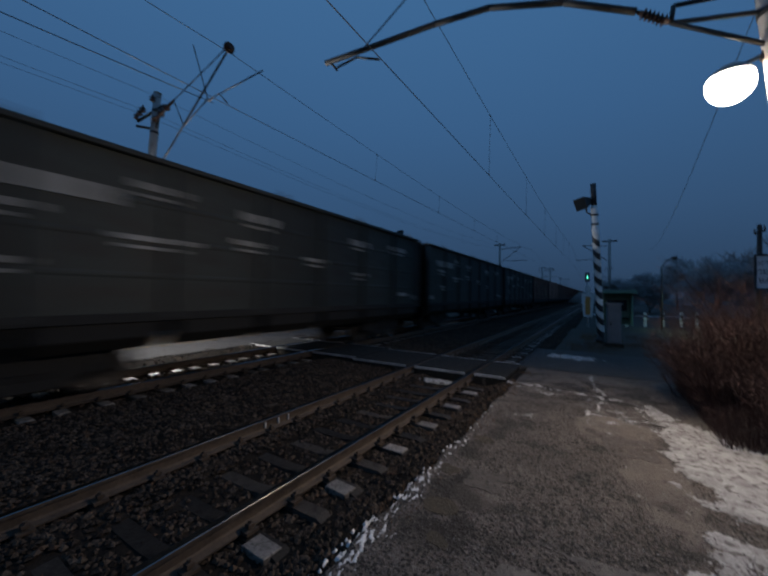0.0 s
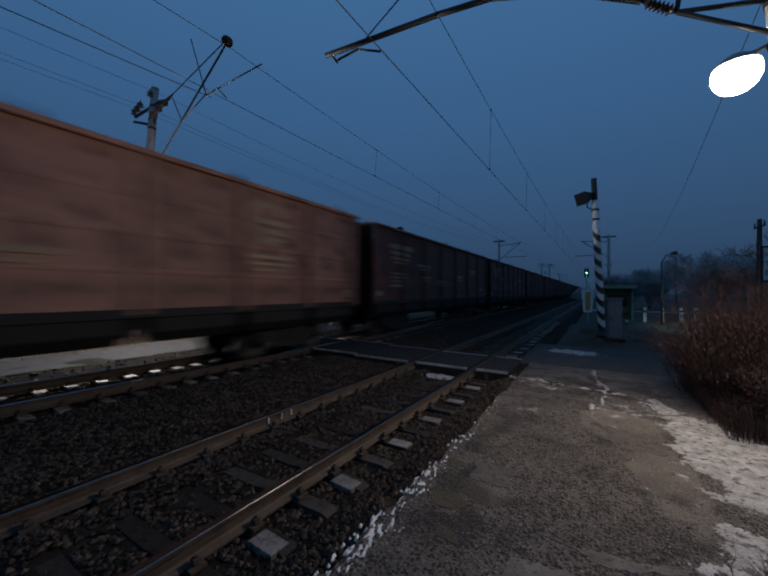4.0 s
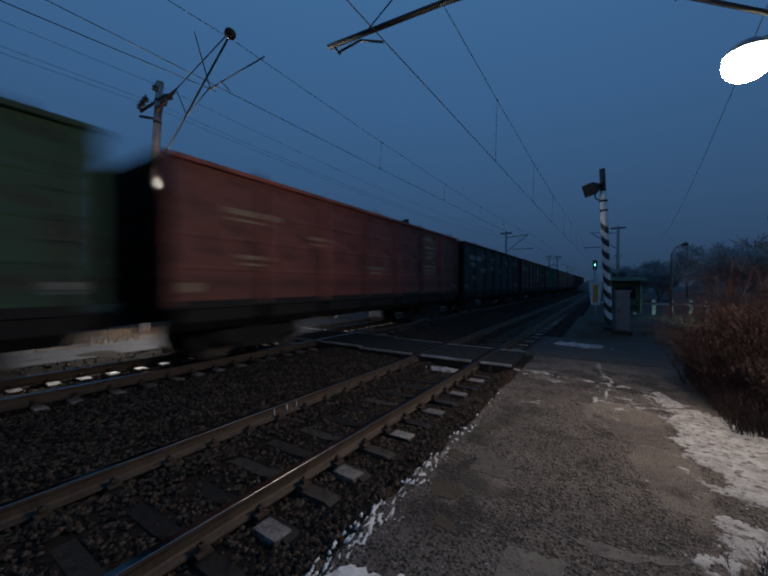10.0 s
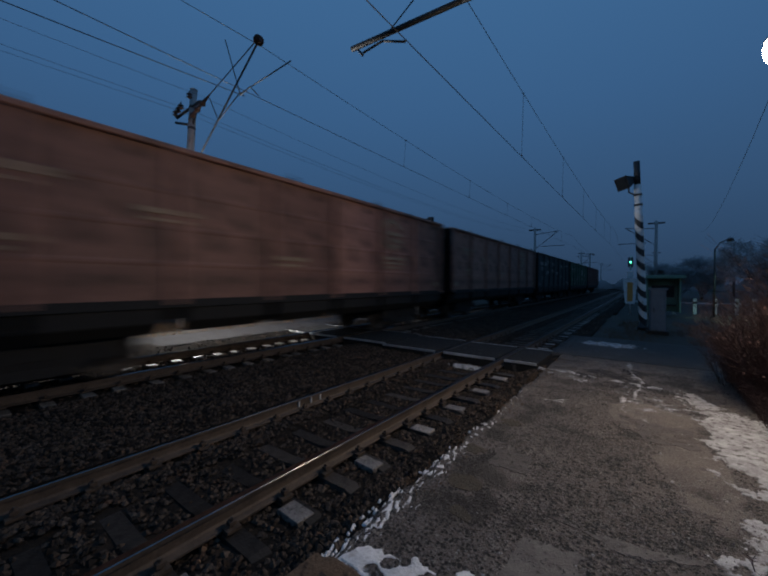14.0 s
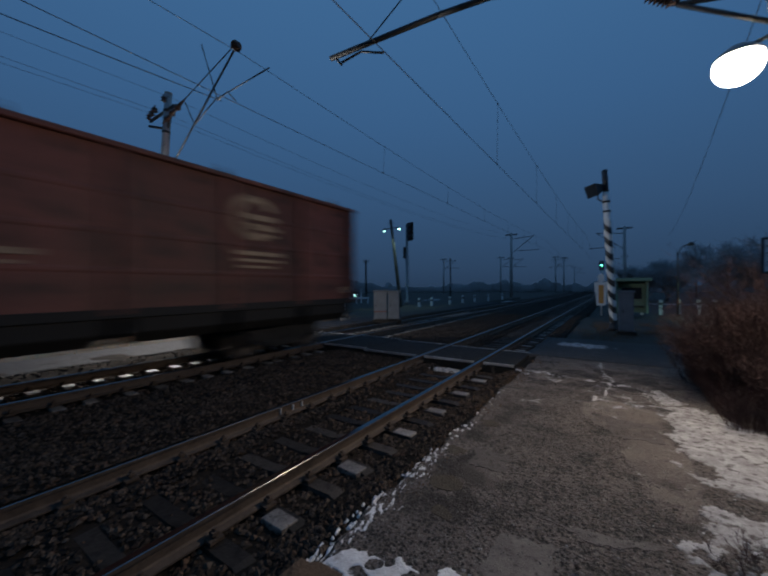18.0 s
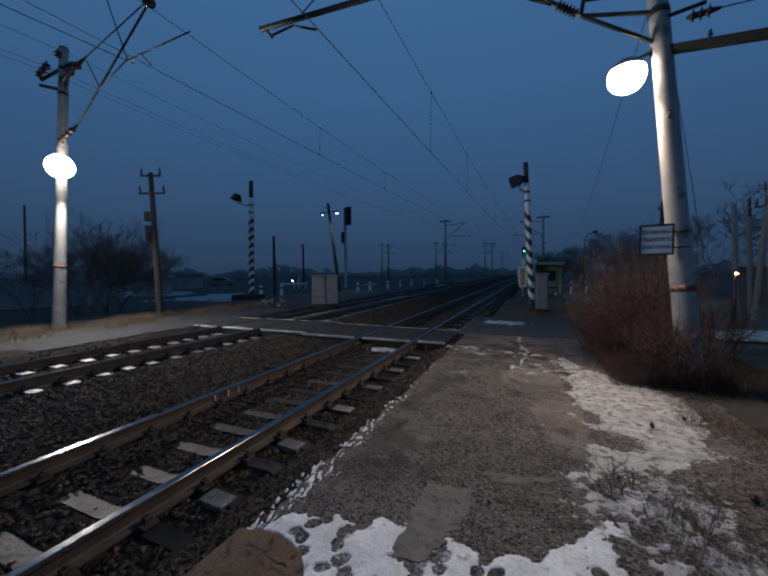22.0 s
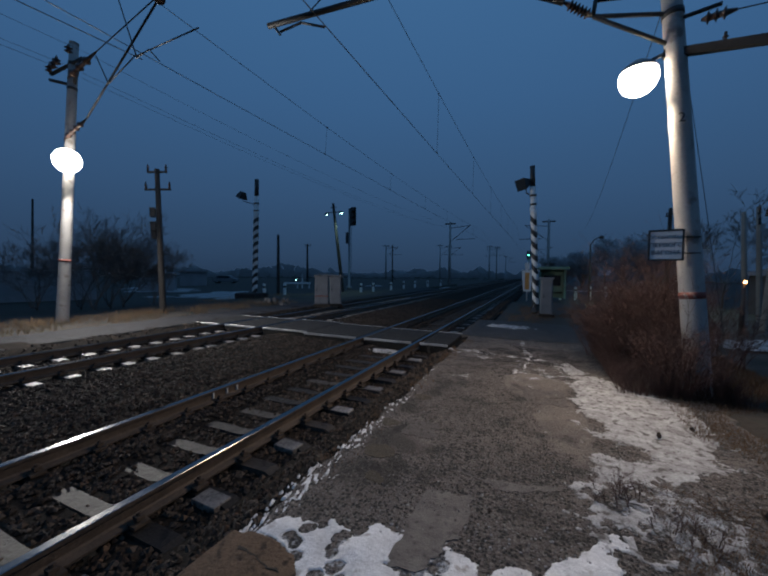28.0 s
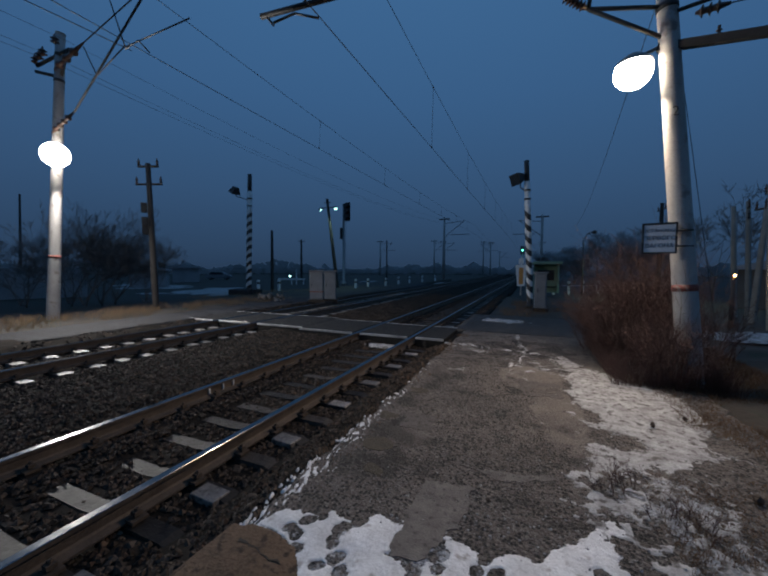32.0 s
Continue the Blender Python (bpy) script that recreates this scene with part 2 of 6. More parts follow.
M_ASPHALT_WET = mat("damp_asphalt", (0.025, 0.023, 0.0215), (0.062, 0.056, 0.051), 1.2, 0.7, 0, 0.8, 40, (0.07, 0.063, 0.057), 0.2, spec=0.18)
M_STRIP = mat("grey_strip_asphalt", (0.012, 0.0115, 0.0122), (0.05, 0.048, 0.05), 2.2, 0.8, 0, 1.0, 26, (0.02, 0.016, 0.0125), 0.35, spec=0.15)
M_EARTH = mat("earth", (0.014, 0.011, 0.008), (0.045, 0.034, 0.023), 0.8, 0.95, 0, 0.9, 14, (0.02, 0.025, 0.012), 0.4)
M_BALLAST = mat("ballast", (0.009, 0.0075, 0.006), (0.025, 0.02, 0.0165), 1.4, 0.95, 0, 0.9, 26, (0.04, 0.028, 0.02), 0.3, spec=0.06, rough_var=0.05)
M_STONE = mat("crushed_stone", (0.0115, 0.0085, 0.0063), (0.045, 0.033, 0.0245), 3.0, 0.75, 0, 0.5, 40, (0.036, 0.021, 0.013), 0.3, spec=0.15, rough_var=0.1)
per_island(M_STONE, 0.35, 2.6)
M_GRIT = mat("asphalt_grit", (0.06, 0.052, 0.047), (0.2, 0.175, 0.16), 30.0, 0.6, 0, 0.2, 60)
M_CONCRETE = mat("sleeper_concrete", (0.018, 0.0145, 0.012), (0.052, 0.043, 0.035), 3.2, 0.55, 0, 0.5, 30, (0.02, 0.016, 0.013), 0.4, spec=0.16, random_amount=0.5)
M_PALE = mat("pale_concrete", (0.075, 0.064, 0.055), (0.26, 0.23, 0.205), 9.0, 0.42, 0, 0.6, 45, (0.06, 0.05, 0.042), 0.4, random_amount=0.45)
M_CHALK = mat("chalk", (0.3, 0.3, 0.29), (0.5, 0.5, 0.48), 20.0, 0.9)
M_SLAB = mat("stained_concrete", (0.065, 0.042, 0.026), (0.15, 0.098, 0.063), 5.0, 0.9, 0, 0.9, 40, (0.04, 0.027, 0.018), 0.3, spec=0.2)
M_PATCH = mat("smooth_repair", (0.07, 0.059, 0.051), (0.175, 0.152, 0.135), 6.5, 0.85, 0, 0.5, 60, (0.05, 0.042, 0.037), 0.25)
M_OLDPATCH = mat("old_dark_repair", (0.04, 0.033, 0.028), (0.115, 0.097, 0.084), 7.0, 0.8, 0, 0.6, 50, (0.03, 0.025, 0.021), 0.3)
M_MOSS = mat("brown_moss", (0.036, 0.028, 0.018), (0.08, 0.061, 0.04), 9.0, 0.95, 0, 0.9, 60)
M_RAIL = mat("rusty_rail_side", (0.045, 0.032, 0.024), (0.105, 0.077, 0.058), 5.0, 0.7, 0.3, 0.3, 40)
M_RAILTOP = mat("polished_rail_head", (0.16, 0.156, 0.152), (0.28, 0.276, 0.272), 8.0, 0.14, 1.0, 0.0, 60, rough_var=0.05)
M_CLIP = mat("rusty_clip", (0.05, 0.035, 0.025), (0.1, 0.07, 0.05), 8.0, 0.8, 0.4, 0.3, 60)
M_DECK = mat("crossing_panel", (0.009, 0.0083, 0.0075), (0.026, 0.0235, 0.021), 3.0, 0.85, 0, 0.8, 35, (0.065, 0.057, 0.05), 0.15, spec=0.2)
M_STEELEDGE = mat("worn_steel_edge", (0.22, 0.21, 0.2), (0.66, 0.65, 0.63), 2.2, 0.45, 0.4, 0.2, 30)
M_SNOW = mat("snow", (0.42, 0.41, 0.405), (0.78, 0.77, 0.765), 4.0, 0.75, 0, 0.7, 34, (0.36, 0.33, 0.31), 0.15)
M_FROST = mat("thin_dirty_snow", (0.13, 0.12, 0.114), (0.5, 0.49, 0.485), 5.5, 0.85, 0, 0.55, 45, (0.095, 0.083, 0.075), 0.42)
# Distance haze is painted into these twigs as a paler colour.
M_HAZEWOOD = mat("haze_pale_twigs", (0.32, 0.32, 0.32), (0.46, 0.46, 0.465), 0.4, 0.9, 0, 0.2)
M_HAZEHORIZON = mat("haze_pale_woods", (0.5, 0.5, 0.5), (0.66, 0.66, 0.67), 0.05, 0.9, 0, 0.2)
# Nearer branches, also paled for haze.
M_HAZETWIG = mat("grey_brown_twigs", (0.09, 0.083, 0.08), (0.17, 0.16, 0.155), 0.6, 0.9, 0, 0.2)
M_POLE = mat("pole_concrete", (0.28, 0.265, 0.25), (0.42, 0.40, 0.38), 1.6, 0.8, 0, 0.35, 30, (0.2, 0.17, 0.15), 0.2)
M_REDBAND = mat("faded_red_paint", (0.15, 0.035, 0.026), (0.24, 0.065, 0.048), 9.0, 0.8, 0, 0.2, 40, (0.26, 0.22, 0.2), 0.5)
M_WOOD = mat("weathered_pole_wood", (0.018, 0.016, 0.015), (0.045, 0.04, 0.037), 2.0, 0.9, 0, 0.6, 20)
M_PALEWOOD = mat("pale_weathered_wood", (0.13, 0.125, 0.11), (0.25, 0.24, 0.21), 2.0, 0.9, 0, 0.5, 20)
M_DARKSTEEL = mat("dark_steel", (0.03, 0.03, 0.032), (0.07, 0.068, 0.066), 4.0, 0.6, 0.5, 0.3, 30)
M_GREYSTEEL = mat("galvanised_steel", (0.16, 0.165, 0.17), (0.27, 0.275, 0.28), 4.0, 0.5, 0.6, 0.2, 40)
M_WIRE = mat("wire", (0.02, 0.02, 0.022), (0.04, 0.04, 0.042), 10.0, 0.6, 0.5, 0.0)
M_INSUL = mat("brown_insulator", (0.05, 0.028, 0.02), (0.09, 0.05, 0.035), 8.0, 0.3, 0, 0.0)
M_BLACK = mat("black_paint", (0.012, 0.012, 0.013), (0.03, 0.03, 0.032), 6.0, 0.55, 0, 0.2, 40)
M_WHITE = mat("white_paint", (0.55, 0.55, 0.54), (0.78, 0.78, 0.76), 5.0, 0.6, 0, 0.2, 40, (0.3, 0.28, 0.26), 0.1)
M_SIGN = mat("sign_white", (0.62, 0.62, 0.62), (0.76, 0.76, 0.76), 5.0, 0.5, 0, 0.05)
M_YELLOW = mat("yellow_paint", (0.5, 0.22, 0.05), (0.62, 0.3, 0.08), 5.0, 0.6)
M_CABINET = mat("cabinet_grey", (0.12, 0.126, 0.135), (0.2, 0.208, 0.22), 3.0, 0.5, 0.1, 0.1)
M_GREENWALL = mat("green_shelter_paint", (0.13, 0.21, 0.15), (0.19, 0.29, 0.21), 2.0, 0.7)
M_WALL = mat("far_wall", (0.18, 0.18, 0.185), (0.32, 0.32, 0.325), 0.5, 0.9)
M_HUT = mat("dull_plaster", (0.07, 0.062, 0.055), (0.13, 0.115, 0.1), 1.2, 0.9, 0, 0.4, 20)
# Roof colour is raised so the far roofs fade as in haze.
M_ROOF = mat("haze_pale_roof", (0.2, 0.2, 0.205), (0.32, 0.32, 0.33), 0.8, 0.8)
M_GLASS = mat("dark_window", (0.02, 0.025, 0.03), (0.03, 0.035, 0.04), 1.0, 0.1, 0, 0.0)
M_BARK = mat("bark", (0.035, 0.028, 0.024), (0.08, 0.066, 0.055), 6.0, 0.95, 0, 0.6, 40)
M_TWIG = mat("reddish_twigs", (0.022, 0.010, 0.0085), (0.075, 0.034, 0.026), 3.0, 0.85, 0, 0.2, 30)
M_DRYLEAF = mat("dry_leaves", (0.022, 0.0095, 0.008), (0.07, 0.031, 0.025), 2.0, 0.8, 0, 0.1)
per_island(M_DRYLEAF, 0.35, 1.9)
M_DRYGRASS = mat("dry_grass", (0.18, 0.105, 0.05), (0.38, 0.24, 0.12), 1.5, 0.9, 0, 0.1)
M_GRASS = mat("dull_grass", (0.045, 0.025, 0.011), (0.16, 0.086, 0.038), 1.5, 0.9, 0, 0.1)
M_UNDER = mat("underframe_black", (0.007, 0.007, 0.007), (0.02, 0.0185, 0.0175), 2.0, 0.85, 0.1, 0.3, 30)
M_WHEEL = mat("wheel_steel", (0.03, 0.025, 0.022), (0.07, 0.06, 0.052), 4.0, 0.6, 0.5, 0.2)
M_LAMPGLASS = glow("lamp_glass_glow", (1.0, 0.86, 0.7), 36.0)
M_LAMPGLASS_L = glow("far_lamp_glass_glow", (1.0, 0.96, 0.9), 19.0)
M_GREENLIGHT = glow("signal_green_glow", (0.1, 1.0, 0.55), 14.0)
M_CYANLIGHT = glow("street_lamp_glow", (0.45, 1.0, 0.85), 7.0)
M_ORANGELIGHT = glow("sodium_glow", (1.0, 0.45, 0.16), 16.0)
M_REDLIGHT = glow("red_lamp_glow", (1.0, 0.12, 0.05), 8.0)
M_COOLLIGHT = glow("cool_lamp_glow", (0.75, 0.9, 1.0), 12.0)

# ---- mesh helpers ----


def box(bm, x0, y0, z0, x1, y1, z1, m=None):
    vs = [bm.verts.new(p) for p in ((x0, y0, z0), (x1, y0, z0), (x1, y1, z0), (x0, y1, z0), (x0, y0, z1), (x1, y0, z1), (x1, y1, z1), (x0, y1, z1))]
    if m is not None:
        for v in vs:
            v.co = m @ v.co
    for q in ((0, 3, 2, 1), (4, 5, 6, 7), (0, 1, 5, 4), (1, 2, 6, 5), (2, 3, 7, 6), (3, 0, 4, 7)):
        bm.faces.new([vs[i] for i in q])
    return vs


def tube(bm, a, b, r0, r1=None, n=8, cap=True):
    a, b = Vector(a), Vector(b)
    r1 = r0 if r1 is None else r1
    q = (b - a).to_track_quat("Z", "Y")
    rings = []
    for c, r in ((a, r0), (b, r1)):
        rings.append([bm.verts.new(c + q @ Vector((r * math.cos(2 * math.pi * i / n), r * math.sin(2 * math.pi * i / n), 0))) for i in range(n)])
    for i in range(n):
        j = (i + 1) % n
        f = bm.faces.new((rings[0][i], rings[0][j], rings[1][j], rings[1][i]))
        f.smooth = n > 6
    if cap:
        bm.faces.new(rings[0][::-1])
        bm.faces.new(rings[1])


def lathe(bm, profile, n=16, m=None):
    """profile: (radius, height) from bottom to top, about z."""
    rings = []
    for r, z in profile:
        ring = [bm.verts.new((r * math.cos(2 * math.pi * i / n), r * math.sin(2 * math.pi * i / n), z)) for i in range(n)]
        if m is not None:
            for v in ring:
                v.co = m @ v.co
        rings.append(ring)
    for p, q in zip(rings, rings[1:]):
        for i in range(n):
            j = (i + 1) % n
            bm.faces.new((p[i], p[j], q[j], q[i])).smooth = True
    bm.faces.new(rings[0][::-1])
    bm.faces.new(rings[-1])


def prism(bm, outline, y0, y1, m=None):
    """An outline in x and z pushed along y."""
    a = [bm.verts.new((x, y0, z)) for x, z in outline]
    b = [bm.verts.new((x, y1, z)) for x, z in outline]
    if m is not None:
        for v in a + b:
            v.co = m @ v.co
    n = len(outline)
    bm.faces.new(a)
    bm.faces.new(b[::-1])
    for i in range(n):
        j = (i + 1) % n
        bm.faces.new((a[j], a[i], b[i], b[j]))


def bevel(bm, w, seg=1):
    bmesh.ops.bevel(bm, geom=bm.edges[:], offset=w, segments=seg, affect="EDGES", clamp_overlap=True)


def data(name, bm, material):
    bmesh.ops.recalc_face_normals(bm, faces=bm.faces[:])
    me = bpy.data.meshes.new(name)
    bm.to_mesh(me)
    bm.free()
    me.materials.append(material)
    return me


def part(name, bm, material, parent, label=""):
    ob = new(name, data(name, bm, material))
    ob.parent = parent
    return tagged(ob, label)


def piece(name, me, parent, m=None):
    ob = new(name, me)
    ob.parent = parent
    if m is not None:
        ob.matrix_basis = m
    return ob


def thing(name, m, label, category, group="", kind=""):
    ob = new(name)
    ob.matrix_basis = m
    return tagged(ob, label, category, group, kind)


def raw(name, verts, faces, material, smooth=False):
    me = bpy.data.meshes.new(name)
    me.from_pydata([tuple(map(float, v)) for v in verts], [], faces)
    me.materials.append(material)
    if smooth:
        me.polygons.foreach_set("use_smooth", [True] * len(me.polygons))
    return me


def whole(name, bm, material, label, category, group="", kind="", m=None):
    ob = new(name, data(name, bm, material))
    if m is not None:
        ob.matrix_basis = m
    return tagged(ob, label, category, group, kind)


def B():
    return bmesh.new()


def rnd(a, b):
    return random.uniform(a, b)


# ---- the ground ----
NEAR, FAR = -4.0, -9.45
EDGE = -2.1
bm = B()
box(bm, -600, -500, -1.2, 600, 900, -0.34)
whole("ground", bm, M_EARTH, "dark frozen earth with dead grass reaching the horizon", "ground", kind="structure")


def sheet(name, x0, x1, y0, y1, step, z, rough, material, label, category, below=0.4, wander=0.0, height=None, grain=0.0):
    nx, ny = max(2, int((x1 - x0) / step)), max(2, int((y1 - y0) / step))
    vs, fs = [], []
    for j in range(ny + 1):
        for i in range(nx + 1):
            x, y = x0 + (x1 - x0) * i / nx, y0 + (y1 - y0) * j / ny
            if wander:
                off = wander * (noise.noise((y * 1.7, 0.5, 3.0)) + 0.6 * noise.noise((y * 6.0, 0.5, 8.0)))
                x += off * (max(0.0, 1 - (x - x0) / 0.6) + max(0.0, 1 - (x1 - x) / 0.6))
            if height:
                vs.append((x, y, height(x, y)))
                continue
            h = z + rough * noise.fractal((x * 0.8, y * 0.8, 7.0), 0.9, 2.0, 4)
            if grain and y > 0:
                h += grain * noise.noise((x * 17.0, y * 17.0, 1.0))
            vs.append((x, y, h))
    for j in range(ny):
        for i in range(nx):
            a = j * (nx + 1) + i
            fs.append((a, a + 1, a + nx + 2, a + nx + 1))
    rim = [i for i in range(nx + 1)] + [(j + 1) * (nx + 1) - 1 for j in range(1, ny + 1)] + [ny * (nx + 1) + i for i in range(nx - 1, -1, -1)] + [j * (nx + 1) for j in range(ny - 1, 0, -1)]
    low = len(vs)
    vs += [(vs[i][0], vs[i][1], z - below) for i in rim]
    for a in range(len(rim)):
        b = (a + 1) % len(rim)
        fs.append((rim[b], rim[a], low + a, low + b))
    ob = new(name, raw(name, vs, fs, material, True))
    return tagged(ob, label, category, kind="structure")




def bed(x, y):
    """Height of the ballast: heaped between the tracks and over parts of the sleepers."""
    k = noise.fractal((x * 1.3, y * 1.3, 4.0), 0.9, 2.0, 3)
    f, g = x - FAR, x - NEAR
    h = -0.232
    if 1.45 < f and g < -1.45:
        h = -0.15
    elif -0.3 < f < 0.6:
        h = -0.172
    elif f < -1.3:
        h = -0.172 + 0.16 * min(1.0, (-1.3 - f) / 0.45)
    elif -1.5 < g < -0.95:
        h = -0.178
    elif -0.62 < g < -0.25:
        h = -0.176
    elif 1.36 < g:
        h = -0.2 + 0.16 * min(1.0, (g - 1.36) / 0.45)
    return h + 0.028 * k


def smooth_bed(x, y):
    return (bed(x - 0.09, y) + 2 * bed(x, y) + bed(x + 0.09, y)) / 4


sheet("ballast_bed", -12.2, -1.9, -1.5, 27, 0.09, 0.0, 0.0, M_BALLAST, "dark crushed stone bed under both tracks", "ballast", height=smooth_bed)
sheet("ballast_beyond", -12.2, -1.9, 27, 220, 0.7, -0.225, 0.02, M_BALLAST, "dark crushed stone bed further along the line", "ballast")
sheet("ballast_behind", -12.2, -1.9, -60, -1.5, 0.7, -0.225, 0.02, M_BALLAST, "dark crushed stone bed behind", "ballast")
sheet("pavement", EDGE, 1.95, -3.0, 9.6, 0.032, -0.005, 0.018, M_ASPHALT, "worn coarse asphalt footpath beside the track, cracked and patched", "pavement", wander=0.07, grain=0.004)
sheet("path_beyond", EDGE - 0.35, 1.9, 9.6, 13.4, 0.2, -0.012, 0.015, M_ASPHALT_WET, "damp dark asphalt path at the crossing", "pavement", wander=0.08)
sheet("platform_far", -13.4, -11.25, -40, 40, 0.25, 0.0, 0.02, M_STRIP, "grey asphalt strip beside the far track", "pavement", wander=0.06)
sheet("path_behind", EDGE, 1.95, -16.0, -3.0, 0.25, -0.005, 0.018, M_ASPHALT, "asphalt footpath going on behind", "pavement", wander=0.14)
sheet("verge_near", 1.75, 7.0, -16.0, 13.0, 0.2, -0.04, 0.09, M_EARTH, "dark earth verge with frozen grass", "ground")
sheet("verge_far", -19.0, -13.4, -30, 60, 0.35, -0.03, 0.06, M_EARTH, "earth verge with dry grass beyond the far track", "ground")

# ---- tracks ----
RAIL_SIDE = [(-0.075, -0.18), (0.075, -0.18), (0.075, -0.165), (0.02, -0.145), (0.01, -0.13), (0.01, -0.05), (0.036, -0.038), (0.037, -0.006), (-0.037, -0.006), (-0.036, -0.038), (-0.01, -0.05), (-0.01, -0.13), (-0.02, -0.145), (-0.075, -0.165)]
RAIL_TOP = [(-0.037, -0.0065), (0.037, -0.0065), (0.032, 0.0), (-0.032, 0.0)]
SLEEPER = 0.525


def rail(x, track):
    bm = B()
    prism(bm, RAIL_SIDE, -60, 220, pose(x, 0, 0))
    r = part("rail", bm, M_RAIL, track, "rusty brown steel rail")
    bm = B()
    prism(bm, RAIL_TOP, -60, 220, pose(x, 0, 0))
    part("rail_head", bm, M_RAILTOP, r, "polished running surface")
    return r


def sleeper_mesh():
    bm = B()
    prof = [(-0.12, -0.2), (0.12, -0.2), (0.08, 0.0), (-0.08, 0.0)]
    dips = [(-1.35, -0.035), (-1.25, 0.0), (-0.5, 0.0), (-0.3, -0.025), (0.3, -0.025), (0.5, 0.0), (1.25, 0.0), (1.35, -0.035)]
    rings = [[bm.verts.new((x, y, z if z < -0.1 else z + d)) for y, z in prof] for x, d in dips]
    for p, q in zip(rings, rings[1:]):
        for i in range(4):
            bm.faces.new((p[i], p[(i + 1) % 4], q[(i + 1) % 4], q[i]))
    bm.faces.new(rings[0])
    bm.faces.new(rings[-1])
    return data("sleeper", bm, M_CONCRETE)


def clip_mesh():
    bm = B()
    box(bm, -0.05, -0.06, 0, 0.05, 0.06, 0.025)
    tube(bm, (0, 0, 0), (0, 0, 0.1), 0.016, n=6)
    box(bm, -0.028, -0.028, 0.045, 0.028, 0.028, 0.075)
    return data("clip", bm, M_CLIP)


def end_mesh():
    bm = B()
    box(bm, 0.99, -0.092, -0.06, 1.28, 0.092, 0.007)
    bevel(bm, 0.006)
    return data("pale_end", bm, M_PALE)


# Added pale block: the far lamp's gleam on a sleeper, put into colour.
def inner_mesh():
    bm = B()
    box(bm, -0.64, -0.105, -0.06, -0.3, 0.105, 0.022)
    bevel(bm, 0.006)
    return data("pale_pad", bm, M_PALE)


SLEEPER_ME, CLIP_ME, END_ME, PAD_ME = sleeper_mesh(), clip_mesh(), end_mesh(), inner_mesh()


def track(x, phase, label, near_to, clips_to):
    tr = thing("railway_track", pose(x, 0, 0), label, "railway track", "the two tracks", "structure")
    rail(-0.795, tr)
    rail(0.795, tr)
    y = phase - 8 * SLEEPER
    far_bm, count = B(), 0
    while y < 150:
        z = -0.19 + rnd(-0.012, 0.008)
        if not 7.9 < y < 9.9:
            if y < near_to:
                here = pose(rnd(-0.02, 0.02), y, z, 0, 0, rnd(-0.6, 0.6))
                s = piece("sleeper", SLEEPER_ME, tr, here)
                count += 1
                # On the far track every end is pale, to paint the lamp's gleam.
                if (count % 2 == 1 or x == FAR) and y < 26:
                    piece("pale_end", END_ME, s, pose(rnd(-0.04, 0.03), rnd(-0.01, 0.01), rnd(-0.004, 0.006), 0, 0, rnd(-4, 4)))
                    if x == FAR:
                        piece("pale_pad", PAD_ME, s, pose(rnd(-0.03, 0.03), 0, 0.006, 0, 0, rnd(-4, 4)))
                if y < clips_to:
                    for cx in (-0.9, -0.69, 0.69, 0.9):
                        piece("clip", CLIP_ME, tr, pose(cx, y, -0.175))
            else:
                box(far_bm, -1.35, y - 0.1, -0.25, 1.35, y + 0.1, -0.195)
        y += SLEEPER
    tagged(part("far_sleepers", far_bm, M_CONCRETE, tr, "concrete sleepers further along"), kind="stuff")
    return tr


near_track = track(NEAR, 1.64, "near railway track with rusty rails on concrete sleepers", 46, 14)
for y in (3.17, 3.42, 3.62):
    bm = B()
    box(bm, -0.782, y - 0.012, -0.125, -0.758, y + 0.012, -0.035)
    part("chalk_mark", bm, M_CHALK, near_track, "pale chalk mark on the rail")
track(FAR, 1.9, "far railway track on concrete sleepers with gleam-pale tops in crushed stone", 40, 11)


def stones(name, spots, label, size, material=None):
    """Crushed stone as one mesh of uneven eight-sided pieces."""
    vs, fs = [], []
    rg = np.random.default_rng(len(spots))
    for x, y, z in spots:
        s = size * rg.uniform(0.55, 1.35)
        a = len(vs)
        sc = rg.uniform(0.6, 1.1, 6)
        ang = rg.uniform(0, 6.28)
        c, d = math.cos(ang), math.sin(ang)
        for k, (px, py, pz) in enumerate(((1, 0, 0.1), (0, 1, -0.1), (-1, 0, 0.15), (0, -1, 0), (0.2, 0.1, 0.75), (0, 0, -0.8))):
            px, py, pz = px * s * sc[k], py * s * sc[k], pz * s * sc[k]
            vs.append((x + c * px - d * py, y + d * px + c * py, z + pz))
        for q in ((0, 1, 4), (1, 2, 4), (2, 3, 4), (3, 0, 4), (1, 0, 5), (2, 1, 5), (3, 2, 5), (0, 3, 5)):
            fs.append(tuple(a + i for i in q))
    return tagged(new(name, raw(name, vs, fs, material or M_STONE)), label, "stones", kind="stuff")


